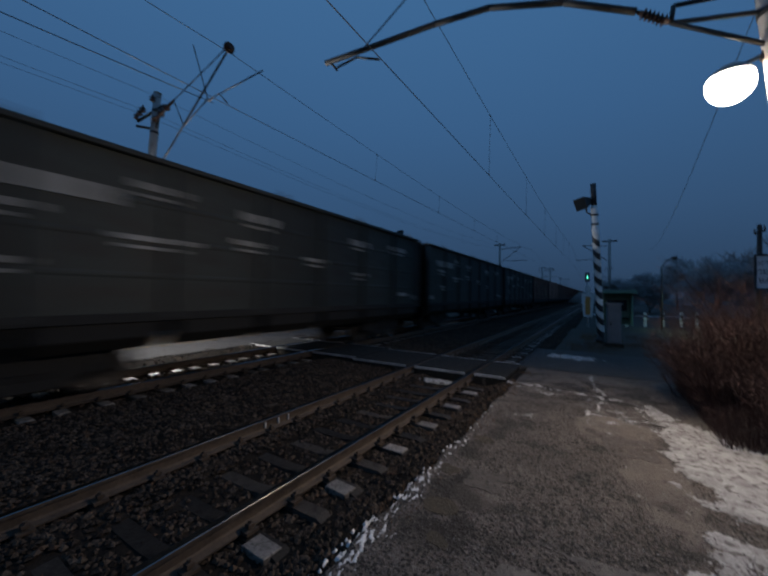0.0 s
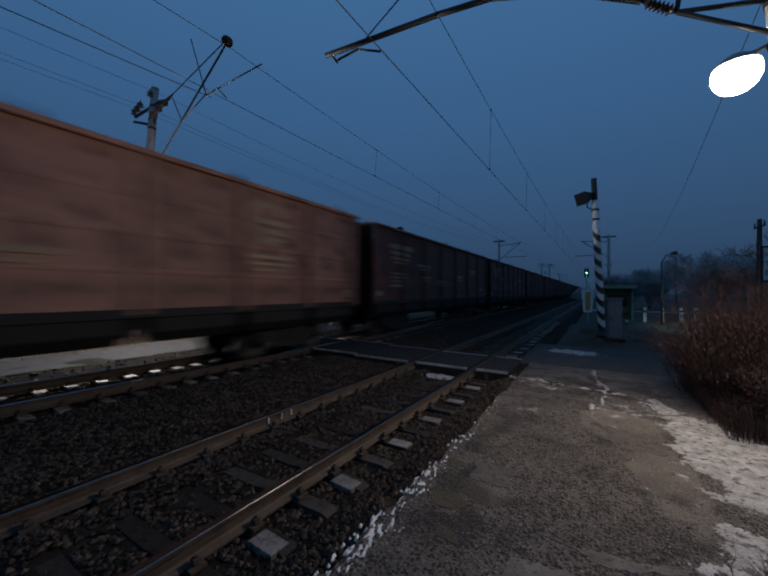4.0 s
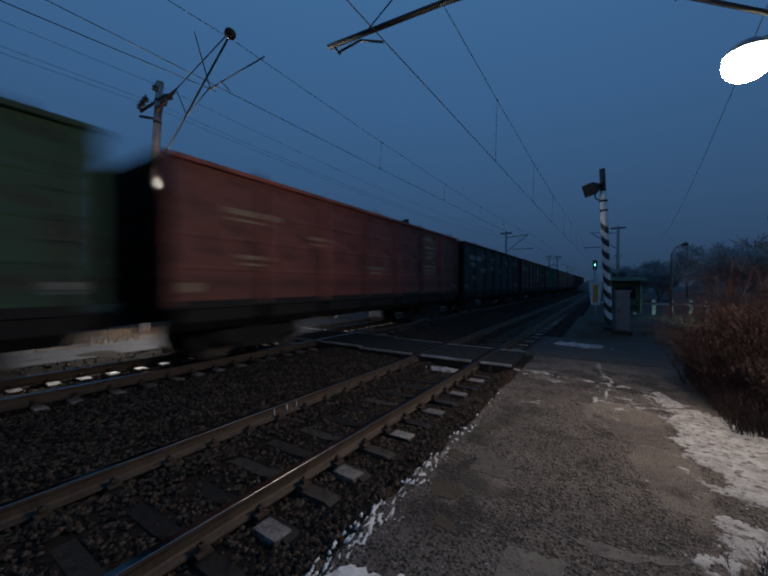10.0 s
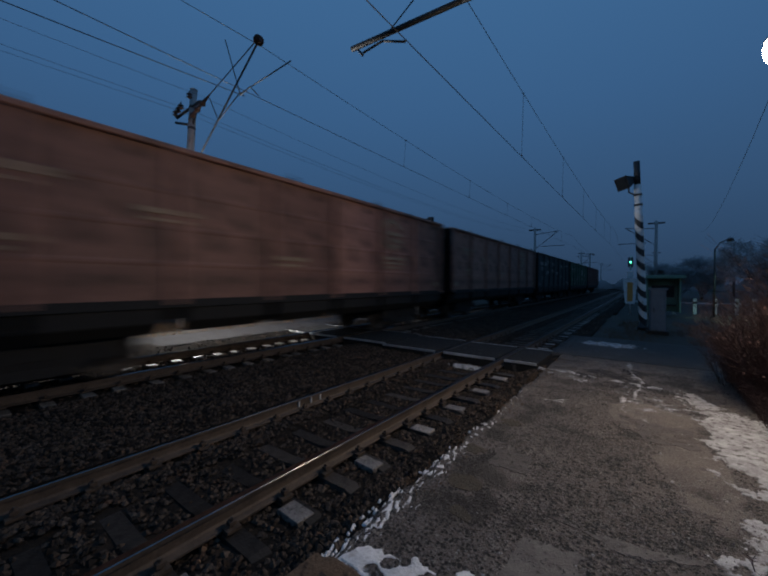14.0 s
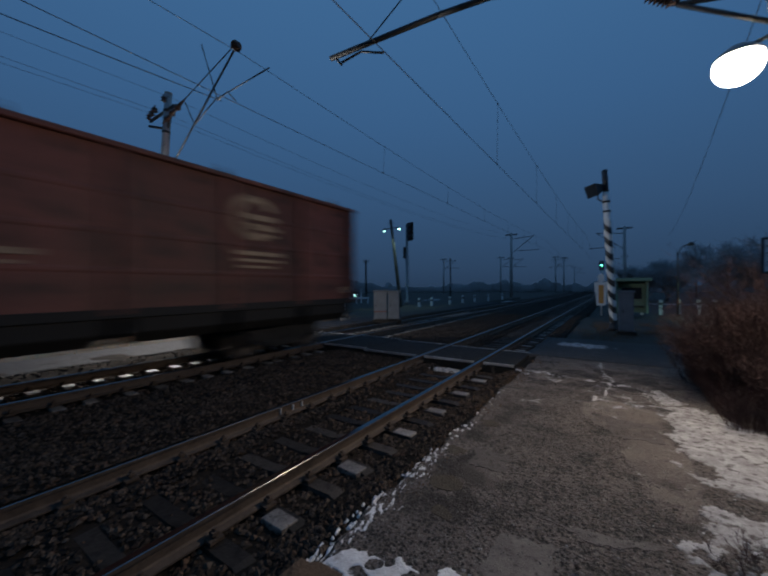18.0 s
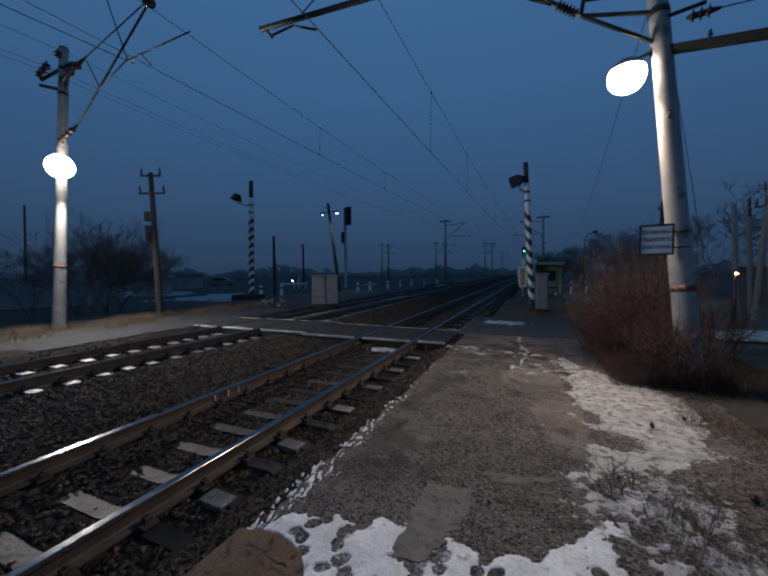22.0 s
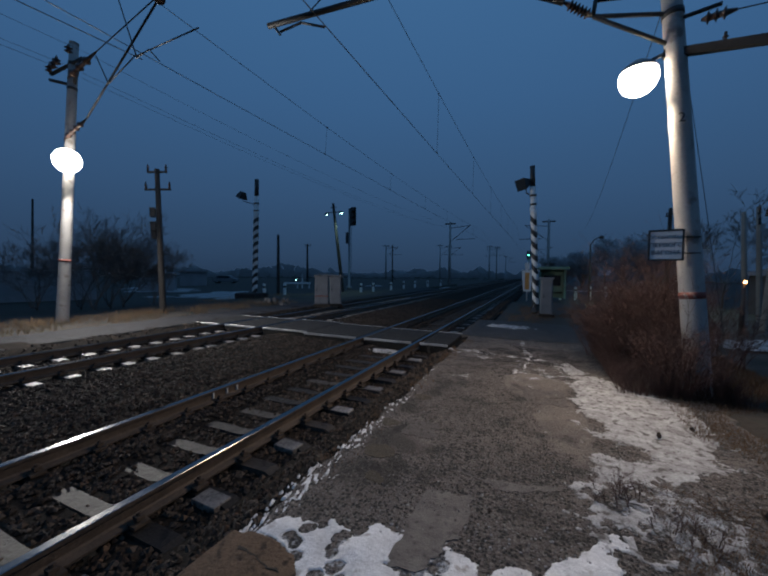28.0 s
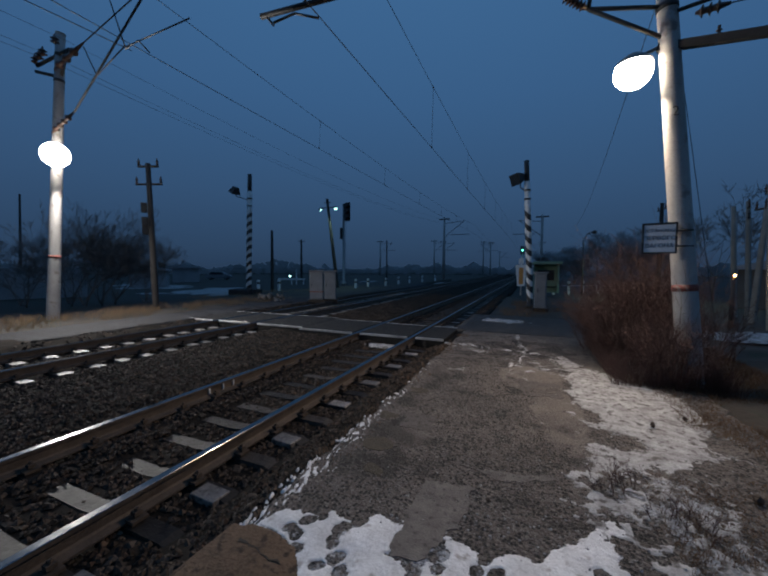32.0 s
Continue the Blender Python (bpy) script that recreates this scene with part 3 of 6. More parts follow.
spots = []
for _ in range(46000):
    y = -1 + 26 * random.random() ** 1.6
    x = rnd(-8.1, EDGE)
    if 7.9 < y < 10.0:
        continue
    if -0.25 < x - NEAR < 1.38 and abs((y - 1.64 + 0.2625) % SLEEPER - 0.2625) < 0.1 and random.random() < 0.95:
        continue
    spots.append((x, y, smooth_bed(x, y) + rnd(0.0, 0.016)))
stones("ballast_stones", spots, "loose dark crushed stone between and beside the rails", 0.034)
spots = [(rnd(-11.4, -8.0), 24 * random.random() - 1, 0) for _ in range(5000)]
spots = [(x, y, smooth_bed(x, y) + rnd(0, 0.015)) for x, y, z in spots if not (7.9 < y < 10.2 or (0.95 < x - FAR < 1.3 or -0.65 < x - FAR < -0.35) and abs((y - 1.9 + 0.2625) % SLEEPER - 0.2625) < 0.1)]
stones("ballast_stones_far", spots, "crushed stone round the far rails", 0.045)
spots = [(rnd(EDGE, 1.3), 0.9 + 8 * random.random() ** 1.5, rnd(-0.008, 0.006)) for _ in range(9000)]
spots = [(x, y, z) for x, y, z in spots if ((x - 0.9) / 0.9) ** 2 + ((y - 4.7) / 1.4) ** 2 > 1 and ((x - 0.9) / 0.8) ** 2 + ((y - 2.6) / 1.0) ** 2 > 1 and y > 1.75 + 0.3 * (x + 1.8)]
stones("grit", spots, "fine grit and pebbles on the asphalt", 0.0085, M_GRIT)

# ---- the crossing deck ----
deck = thing("crossing_deck", pose(0, 0, 0), "dark crossing deck of panels with worn steel edges across both tracks", "crossing", kind="structure")
Y0, Y1 = 8.0, 9.85
for x0, x1, y0, y1 in ((-3.1, -2.35, Y0, Y1), (-4.7, -3.3, Y0 - 0.05, Y1), (-6.7, -4.9, Y0 - 0.1, Y1 + 0.1), (-8.5, -6.72, Y0 + 0.1, Y1 + 0.35), (-10.15, -8.75, Y0 + 0.05, Y1 + 0.3), (-11.5, -10.35, Y0, Y1 + 0.25)):
    bm = B()
    box(bm, x0, y0, -0.3, x1, y1, rnd(-0.006, 0.006))
    bevel(bm, 0.012)
    p = part("panel", bm, M_DECK, deck)
    for y in (y0 - 0.012, y1 - 0.004):
        bm = B()
        box(bm, x0 + 0.01, y, -0.05, x1 - 0.01, y + 0.02, 0.01)
        bevel(bm, 0.004)
        part("steel_edge", bm, M_STEELEDGE, p, "worn bright steel edge")

# ---- the train ----
LENGTH, SPEED, FIRST = 16.81, 18.06, 6.65
HALF, LOW, TOP, SIDE = 7.88, 1.5, 4.5, 1.6


def paint(name, a, b, stain):
    return mat(name, tuple(0.75 * v for v in a), tuple(1.15 * v for v in b), 0.8, 0.7, 0.0, 0.25, 9.0, stain, 0.5, random_amount=0.34)


PAINT = {
    "grey": paint("dark_grey_wagon_paint", (0.011, 0.0145, 0.0135), (0.026, 0.032, 0.03), (0.014, 0.0125, 0.011)),
    "red": paint("red_oxide_wagon_paint", (0.165, 0.047, 0.038), (0.3, 0.09, 0.07), (0.085, 0.028, 0.02)),
    "oxide": paint("dull_oxide_wagon_paint", (0.08, 0.027, 0.021), (0.15, 0.05, 0.038), (0.04, 0.018, 0.013)),
    "brown": paint("faded_brown_wagon_paint", (0.2, 0.09, 0.065), (0.34, 0.17, 0.125), (0.1, 0.05, 0.035)),
    "dark": paint("sooty_brown_wagon_paint", (0.085, 0.031, 0.021), (0.19, 0.068, 0.046), (0.026, 0.016, 0.012)),
    "green": paint("green_wagon_paint", (0.016, 0.05, 0.026), (0.036, 0.1, 0.052), (0.022, 0.017, 0.013)),
}
# Shade on the wagon ends is painted in as near-black colour.
M_ENDSHADE = mat("shaded_wagon_end", (0.006, 0.005, 0.0045), (0.018, 0.014, 0.012), 1.5, 0.95, 0, 0.3, 9.0, spec=0.05)
M_MARK = mat("faded_white_marking", (0.11, 0.108, 0.1), (0.4, 0.39, 0.37), 1.2, 0.7, 0, 0.0)
M_MARKY = mat("faded_cream_marking", (0.15, 0.1, 0.06), (0.4, 0.3, 0.2), 1.2, 0.7, 0, 0.0)


BAY = (2 * HALF - 0.24) / 7


def side_mesh():
    """One bay of the long wall: sheet with pressed horizontal ridges."""
    bm = B()
    out = [(0.0, LOW), (0.03, LOW)]
    for z in (2.2, 2.9, 3.6):
        out += [(0.03, z - 0.06), (0.04, z - 0.02), (0.04, z + 0.02), (0.03, z + 0.06)]
    out += [(0.03, TOP - 0.1), (0.0, TOP - 0.1)]
    prism(bm, out, -BAY / 2, BAY / 2)
    return bm


def wagon_meshes(colour):
    p = PAINT[colour]
    me = {}
    me["side_panel"] = data("side_panel", side_mesh(), p)
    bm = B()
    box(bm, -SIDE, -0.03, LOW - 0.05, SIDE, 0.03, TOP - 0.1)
    me["end_wall"] = data("end_wall", bm, M_ENDSHADE)
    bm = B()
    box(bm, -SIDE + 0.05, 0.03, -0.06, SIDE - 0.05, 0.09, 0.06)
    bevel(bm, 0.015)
    me["end_rib"] = data("end_rib", bm, M_ENDSHADE)
    bm = B()
    box(bm, 0.0, -0.09, LOW - 0.12, 0.1, 0.09, TOP - 0.1)
    bevel(bm, 0.025)
    me["rib"] = data("rib", bm, p)
    bm = B()
    box(bm, -0.06, -HALF - 0.06, TOP - 0.11, 0.11, HALF + 0.06, TOP)
    bevel(bm, 0.02)
    me["top_rail"] = data("top_rail", bm, p)
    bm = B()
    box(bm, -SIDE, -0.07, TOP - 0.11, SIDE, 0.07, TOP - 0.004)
    me["end_rail"] = data("end_rail", bm, M_ENDSHADE)
    bm = B()
    box(bm, 0.0, -HALF, LOW - 0.16, 0.09, HALF, LOW)
    me["sill"] = data("sill", bm, M_UNDER)
    bm = B()
    prism(bm, [(-0.32, LOW - 0.68), (-0.22, LOW - 0.68), (0.05, LOW - 0.46), (0.085, LOW - 0.17), (-0.32, LOW - 0.17)], -0.98, 0.98)
    bevel(bm, 0.02)
    me["hatch"] = data("hatch", bm, M_UNDER)
    return me


def common_meshes():
    me = {}
    bm = B()
    box(bm, -SIDE + 0.02, -HALF, LOW - 0.08, SIDE - 0.02, HALF, LOW - 0.03)
    me["floor"] = data("floor", bm, M_UNDER)
    bm = B()
    box(bm, -0.25, -HALF - 0.3, LOW - 0.5, 0.25, HALF + 0.3, LOW - 0.09)
    for y in (-2.2, 0.0, 2.2):
        box(bm, -1.35, y - 0.08, LOW - 0.3, 1.35, y + 0.08, LOW - 0.09)
    tube(bm, (0.7, -1.2, 1.0), (0.7, 0.4, 1.0), 0.2, n=12)
    box(bm, -1.0, 1.0, 0.75, -0.3, 1.8, 1.35)
    me["centre_sill"] = data("centre_sill", bm, M_UNDER)
    bm = B()
    box(bm, -0.12, 0.0, 0.95, 0.12, 0.62, 1.18)
    box(bm, -0.2, 0.48, 0.9, 0.2, 0.68, 1.24)
    me["coupler"] = data("coupler", bm, M_UNDER)
    bm = B()
    tube(bm, (-1.2, 0.12, 1.0), (-0.15, 0.3, 1.15), 0.02, n=6)
    me["coupler_lever"] = data("coupler_lever", bm, M_UNDER)
    bm = B()
    out = [(-1.3, 0.5), (-1.3, 0.74), (-0.75, 0.86), (-0.45, 1.05), (0.45, 1.05), (0.75, 0.86), (1.3, 0.74), (1.3, 0.5), (0.85, 0.46), (0.5, 0.25), (-0.5, 0.25), (-0.85, 0.46)]
    prism(bm, out, -0.08, 0.08, pose(0, 0, 0, 0, 0, 90))
    for s in (-0.16, 0, 0.16):
        tube(bm, (0.02, s, 0.42), (0.02, s, 0.82), 0.075, n=8)
    me["side_frame"] = data("side_frame", bm, M_UNDER)
    bm = B()
    box(bm, -1.2, -0.25, 0.55, 1.2, 0.25, 1.05)
    me["bolster"] = data("bolster", bm, M_UNDER)
    bm = B()
    lathe(bm, [(0.08, -1.05), (0.085, -0.9), (0.085, 0.9), (0.08, 1.05)], 10, pose(0, 0, 0, 0, 90, 0))
    me["axle"] = data("axle", bm, M_WHEEL)
    bm = B()
    lathe(bm, [(0.1, -0.09), (0.13, -0.08), (0.15, -0.03), (0.4, -0.03), (0.42, -0.07), (0.498, -0.07), (0.5, 0.03), (0.53, 0.045), (0.53, 0.07), (0.41, 0.07), (0.39, 0.02), (0.15, 0.02), (0.1, 0.08)], 24, pose(0, 0, 0, 0, 90, 0))
    me["wheel"] = data("wheel", bm, M_WHEEL)
    bm = B()
    lathe(bm, [(0.13, -0.14), (0.15, -0.12), (0.15, 0.12), (0.12, 0.14)], 10, pose(0, 0, 0, 0, 90, 0))
    me["axle_box"] = data("axle_box", bm, M_UNDER)
    bm = B()
    for z in (1.75, 2.15, 2.55, 2.95, 3.35, 3.75, 4.1):
        tube(bm, (0.16, -0.2, z), (0.16, 0.2, z), 0.012, n=5)
    for y in (-0.2, 0.2):
        tube(bm, (0.16, y, 1.5), (0.16, y, 4.3), 0.014, n=5)
        for z in (1.6, 4.2):
            tube(bm, (0.0, y, z), (0.16, y, z), 0.014, n=5)
    me["ladder"] = data("ladder", bm, M_DARKSTEEL)
    bm = B()
    box(bm, -0.03, -0.07, 0, 0.03, 0.07, 0.09)
    box(bm, -0.02, -0.03, 0.08, 0.02, 0.03, 0.17)
    me["lug"] = data("lug", bm, M_DARKSTEEL)
    return me


COMMON = common_meshes()


def wagon(colour):
    w = thing("freight_wagon", pose(FAR, FIRST, 0), "freight wagon", "freight wagon", "wagons of the passing train")
    me = wagon_meshes(colour)
    for s in (1, -1):
        turn = 0 if s > 0 else 180
        for i in range(7):
            piece("side_panel", me["side_panel"], w, pose(s * (SIDE - 0.03), -HALF + 0.12 + (i + 0.5) * BAY, 0, 0, 0, turn))
        piece("top_rail", me["top_rail"], w, pose(s * SIDE, 0, 0, 0, 0, turn))
        piece("sill", me["sill"], w, pose(s * SIDE, 0, 0, 0, 0, turn))
        for y in (-5.6, -0.4, 3.2, 6.9):
            piece("lug", COMMON["lug"], w, pose(s * (SIDE - 0.02), y * s, TOP - 0.002))
        piece("ladder", COMMON["ladder"], w, pose(s * SIDE, s * (HALF - 0.45), 0, 0, 0, turn))
        for i in range(8):
            piece("rib", me["rib"], w, pose(s * SIDE, -HALF + 0.12 + i * BAY, 0, 0, 0, turn))
        for i in range(7):
            piece("hatch", me["hatch"], w, pose(s * (SIDE - 0.03), -HALF + 1.2 + i * (2 * HALF - 2.4) / 6, 0, 0, 0, turn))
        piece("end_wall", me["end_wall"], w, pose(0, s * HALF, 0, 0, 0, 0 if s > 0 else 180))
        for z in (2.0, 2.7, 3.4, 4.0):
            piece("end_rib", me["end_rib"], w, pose(0, s * HALF, z, 0, 0, 0 if s > 0 else 180))
        piece("end_rail", me["end_rail"], w, pose(0, s * HALF, 0))
        piece("coupler", COMMON["coupler"], w, pose(0, s * (HALF + 0.05), 0, 0, 0, 0 if s > 0 else 180))
        piece("coupler_lever", COMMON["coupler_lever"], w, pose(0, s * (HALF + 0.05), 0, 0, 0, 0 if s > 0 else 180))
        bogie = piece("bogie", COMMON["bolster"], w, pose(0, s * 5.3, 0))
        for a in (1, -1):
            piece("side_frame", COMMON["side_frame"], bogie, pose(a * 1.08, 0, 0))
            piece("axle", COMMON["axle"], bogie, pose(0, a * 1.12, 0.5))
            for b in (1, -1):
                piece("wheel", COMMON["wheel"], bogie, pose(b * 0.79, a * 1.12, 0.5, 0, 0, 180 if b > 0 else 0))
                piece("axle_box", COMMON["axle_box"], bogie, pose(b * 1.1, a * 1.12, 0.55))
    piece("floor", COMMON["floor"], w)
    piece("centre_sill", COMMON["centre_sill"], w)
    return w


ENDS = [(-7.55, 1.78, 0.3, 0.2), (7.25, 1.78, 0.3, 0.2)]


def markings(w, material, kind):
    """Stencilled bars on the wall that faces the path."""
    sets = {
        "number": ENDS + [(-6.6, 3.75, 2.1, 0.2), (-6.5, 3.45, 1.7, 0.09), (-6.4, 3.25, 1.5, 0.09), (-6.4, 2.62, 1.3, 0.07), (-6.4, 2.45, 1.3, 0.07), (-6.4, 2.1, 0.9, 0.08), (-3.9, 3.1, 1.2, 0.12), (-3.6, 2.55, 1.1, 0.1), (-1.6, 2.4, 1.0, 0.1), (1.4, 2.75, 0.9, 0.16), (3.8, 3.2, 1.2, 0.14), (6.1, 2.0, 0.8, 0.12)],
        "white": ENDS + [(-6.7, 3.6, 2.4, 0.3), (-6.5, 3.2, 1.2, 0.12), (-6.2, 2.35, 0.8, 0.1), (-4.3, 2.9, 1.5, 0.1), (-4.0, 3.9, 1.0, 0.14), (-1.7, 3.75, 1.0, 0.2), (-1.9, 3.1, 1.0, 0.12), (0.4, 2.9, 0.9, 0.1), (2.6, 3.7, 1.1, 0.2), (2.8, 2.6, 0.8, 0.1), (5.2, 3.8, 1.3, 0.16), (6.0, 1.9, 0.7, 0.14)],
        "emblem": ENDS + [(-6.6, 3.55, 1.5, 0.14), (-6.3, 2.5, 1.0, 0.1), (-3.9, 3.2, 1.0, 0.1), (-1.2, 2.45, 1.2, 0.1), (3.7, 3.62, 0.9, 0.14), (3.9, 3.36, 0.8, 0.1), (3.5, 2.72, 1.3, 0.1), (3.5, 2.54, 1.3, 0.07)],
        "daub": ENDS + [(-6.6, 3.75, 1.6, 0.12), (-6.5, 3.4, 1.5, 0.09), (-3.4, 2.6, 1.2, 0.08), (3.7, 2.95, 0.95, 0.1), (3.7, 2.15, 1.35, 0.24), (3.65, 2.55, 0.26, 0.7), (4.45, 2.62, 0.2, 0.55), (6.0, 3.1, 0.6, 0.08)],
        "plate": ENDS + [(-6.6, 3.6, 2.0, 0.22), (-6.2, 2.4, 1.0, 0.1), (-3.2, 2.3, 1.2, 0.16), (-1.2, 2.7, 1.0, 0.1), (2.1, 3.35, 0.85, 0.8), (1.8, 2.5, 1.1, 0.1), (1.8, 2.3, 1.1, 0.08), (5.0, 3.0, 0.9, 0.14), (-5.4, 1.75, 0.9, 0.14)],
    }
    if kind == "emblem":
        bm = B()
        inner, outer = [], []
        for q in range(21):
            a = 0.5 + q * 0.245
            for ring_of, r in ((inner, 0.4), (outer, 0.56)):
                ring_of.append([bm.verts.new((x, 4.0 + r * math.cos(a) * 1.1, 3.6 + r * math.sin(a))) for x in (SIDE + 0.002, SIDE + 0.032)])
        for q in range(20):
            a, b, c, d = inner[q], inner[q + 1], outer[q + 1], outer[q]
            bm.faces.new((a[1], b[1], c[1], d[1]))
            bm.faces.new((d[0], c[0], b[0], a[0]))
            bm.faces.new((d[1], c[1], c[0], d[0]))
            bm.faces.new((a[0], b[0], b[1], a[1]))
        part("emblem", bm, material, w, "open ring emblem in faded cream")
    if kind == "daub":
        bm = B()
        box(bm, SIDE + 0.002, -0.65, 2.95, SIDE + 0.02, 0.05, 3.62)
        part("primer_patch", bm, M_PATCH, w, "dull grey-beige primer patch")
    lines = sets[kind] + [(y + 0.1, z - lz / 2 - 0.12, ly * 0.75, 0.06) for y, z, ly, lz in sets[kind] if z > 2.3 and lz < 0.25]
    for y, z, ly, lz in lines:
        bm = B()
        box(bm, SIDE + 0.002, y, z - lz / 2, SIDE + 0.03, y + ly, z + lz / 2)
        part("marking", bm, material, w)


LABELS = {
    "grey": "dark grey-green open freight wagon with white stencils",
    "red": "red oxide open freight wagon, faded stencils",
    "oxide": "dull dark red open freight wagon, faded stencils",
    "brown": "faded pinkish brown open freight wagon",
    "dark": "sooty dark brown open freight wagon with pale daubs",
    "green": "dull green open freight wagon with rust stains",
}
ORDER = ["grey", "grey", "grey", "dark", "brown", "oxide", "oxide", "dark", "oxide", "oxide", "green", "red", "grey", "oxide", "green", "brown", "brown", "grey", "green", "oxide"]
MARKS = {"grey": "white", "red": "number", "oxide": "number", "brown": "emblem", "dark": "daub", "green": "plate"}
masters, wagons = {}, []
for i, colour in enumerate(ORDER):
    here = pose(FAR, FIRST + LENGTH * i, 0)
    key = colour + ("_emblem" if i in (11, 19) else "_plate" if i == 13 else "")
    if key not in masters:
        masters[key] = wagon(colour)
        kind = "emblem" if "emblem" in key else "plate" if "plate" in key else MARKS[colour]
        markings(masters[key], M_MARKY if colour in ("red", "oxide", "brown", "dark") and "plate" not in key else M_MARK, kind)
        tagged(masters[key], LABELS[colour] + (" and a cream emblem" if "emblem" in key else " and a pale plate" if "plate" in key else ""))
        masters[key].matrix_basis = here
        wagons.append(masters[key])
    else:
        wagons.append(copy_thing(masters[key], here))

# ---- poles and lamps ----


def leaning(base, top):
    """The pose of something upright at base that leans towards top."""
    b, t = Vector(base), Vector(top)
    return Matrix.Translation(b) @ (t - b).to_track_quat("Z", "Y").to_matrix().to_4x4()


def lamp_head(where, to, glass, globe=0.0):
    """A wide street lamp head on an arm, glowing underneath."""
    d = Vector(to) - Vector(where)
    yaw = math.degrees(math.atan2(d.y, d.x))
    t = thing("street_lamp", pose(*where, 0, 0, yaw), "glaring white street lamp head fixed to a concrete pole", "street lamp", "the two lit lamps")
    bm = B()
    lathe(bm, [(0.05, 0.16), (0.12, 0.15), (0.2, 0.09), (0.25, 0.04), (0.27, 0.0), (0.25, 0.0), (0.02, 0.1)][::-1], 20)
    part("housing", bm, M_GREYSTEEL, t)
    bm = B()
    # Globe is as wide as the lamp's glare, larger than real glass.
    if globe:
        lathe(bm, [(max(0.01, globe * math.sin(a)), -0.1 - globe * math.cos(a)) for a in np.linspace(0, math.pi, 24)], 48)
    else:
        lathe(bm, [(0.29 * math.sin(a), -0.12 - 0.25 * math.cos(a)) for a in np.linspace(0.03, 2.0, 20)] + [(0.1, -0.004)], 48)
    part("glass", bm, glass, t, "glowing glass bowl, widened to the size of its glare")
    bm = B()
    n = math.hypot(d.x, d.y)
    tube(bm, (0.1, 0, 0.12), (n, 0, 0.2), 0.028, n=8)
    part("arm", bm, M_GREYSTEEL, t)
    return t


def concrete_pole(base, top, r0, r1, label, band):
    b, t = Vector(base), Vector(top)
    h = (t - b).length
    p = thing("concrete_pole", leaning(base, top), label, "pole", "catenary poles")
    bm = B()
    lathe(bm, [(r0, -0.3), (r0, 0.0)] + [(r0 + (r1 - r0) * i / 6, h * i / 6) for i in range(1, 7)], 28)
    part("shaft", bm, M_POLE, p)
    bm = B()
    lathe(bm, [(r1 + 0.01, h), (r1 + 0.012, h + 0.05), (0.02, h + 0.09)], 28)
    part("cap", bm, M_POLE, p)
    rb = r0 + (r1 - r0) * band / h + 0.004
    bm = B()
    lathe(bm, [(rb, band - 0.05), (rb + 0.002, band), (rb, band + 0.05)], 28)
    part("painted_band", bm, M_REDBAND, p, "faded red painted band")
    for z in (h * 0.84, h * 0.93):
        rz = r0 + (r1 - r0) * z / h + 0.012
        bm = B()
        lathe(bm, [(rz - 0.02, z - 0.05), (rz, z - 0.045), (rz, z + 0.045), (rz - 0.02, z + 0.05)], 28)
        part("clamp_band", bm, M_DARKSTEEL, p)
    return p


def insulator(a, b, r=0.06, n=5):
    """Ribbed rod from a to b."""
    a, b = Vector(a), Vector(b)
    h = (b - a).length
    bm = B()
    prof = [(0.02, 0.0)]
    for i in range(n):
        z = h * (0.15 + 0.7 * i / n)
        prof += [(r * 0.5, z), (r, z + 0.05 * h), (r * 0.9, z + 0.07 * h), (r * 0.5, z + 0.09 * h)]
    prof.append((0.02, h))
    lathe(bm, prof, 10, leaning(a, b))
    return bm


def bars(name, segs, r, material, parent):
    for a, b in segs:
        bm = B()
        tube(bm, a, b, r, n=8)
        part(name, bm, material, parent)


RB, RT = (1.95, 6.2, 0), (1.37, 6.35, 6.9)
near_pole = concrete_pole(RB, RT, 0.165, 0.125, "tapered concrete pole with a red band beside the path", 1.5)
LB, LT = (-15.66, 5.95, 0), (-15.36, 6.4, 9.7)
concrete_pole(LB, LT, 0.185, 0.13, "white-lit concrete pole with a red band in dry grass", 2.15)
lamp_head((LAMP_R.x, LAMP_R.y, LAMP_R.z), (1.5, 6.3, 5.08), M_LAMPGLASS, 0.27)
lamp_head((LAMP_L.x, LAMP_L.y, LAMP_L.z), (-15.45, 6.2, 5.65), M_LAMPGLASS_L, 0.39)

# painted digit on the near pole
def letters(text, size, m, material, name, parent, label="", deep=0.002):
    c = bpy.data.curves.new(name, "FONT")
    c.body, c.size, c.align_x, c.align_y, c.extrude = text, size, "CENTER", "CENTER", deep
    tmp = bpy.data.objects.new(name, c)
    scene.collection.objects.link(tmp)
    me = bpy.data.meshes.new_from_object(tmp.evaluated_get(bpy.context.evaluated_depsgraph_get()))
    bpy.data.objects.remove(tmp)
    me.materials.append(material)
    ob = new(name, me)
    ob.parent = parent
    ob.matrix_basis = m
    return tagged(ob, label)


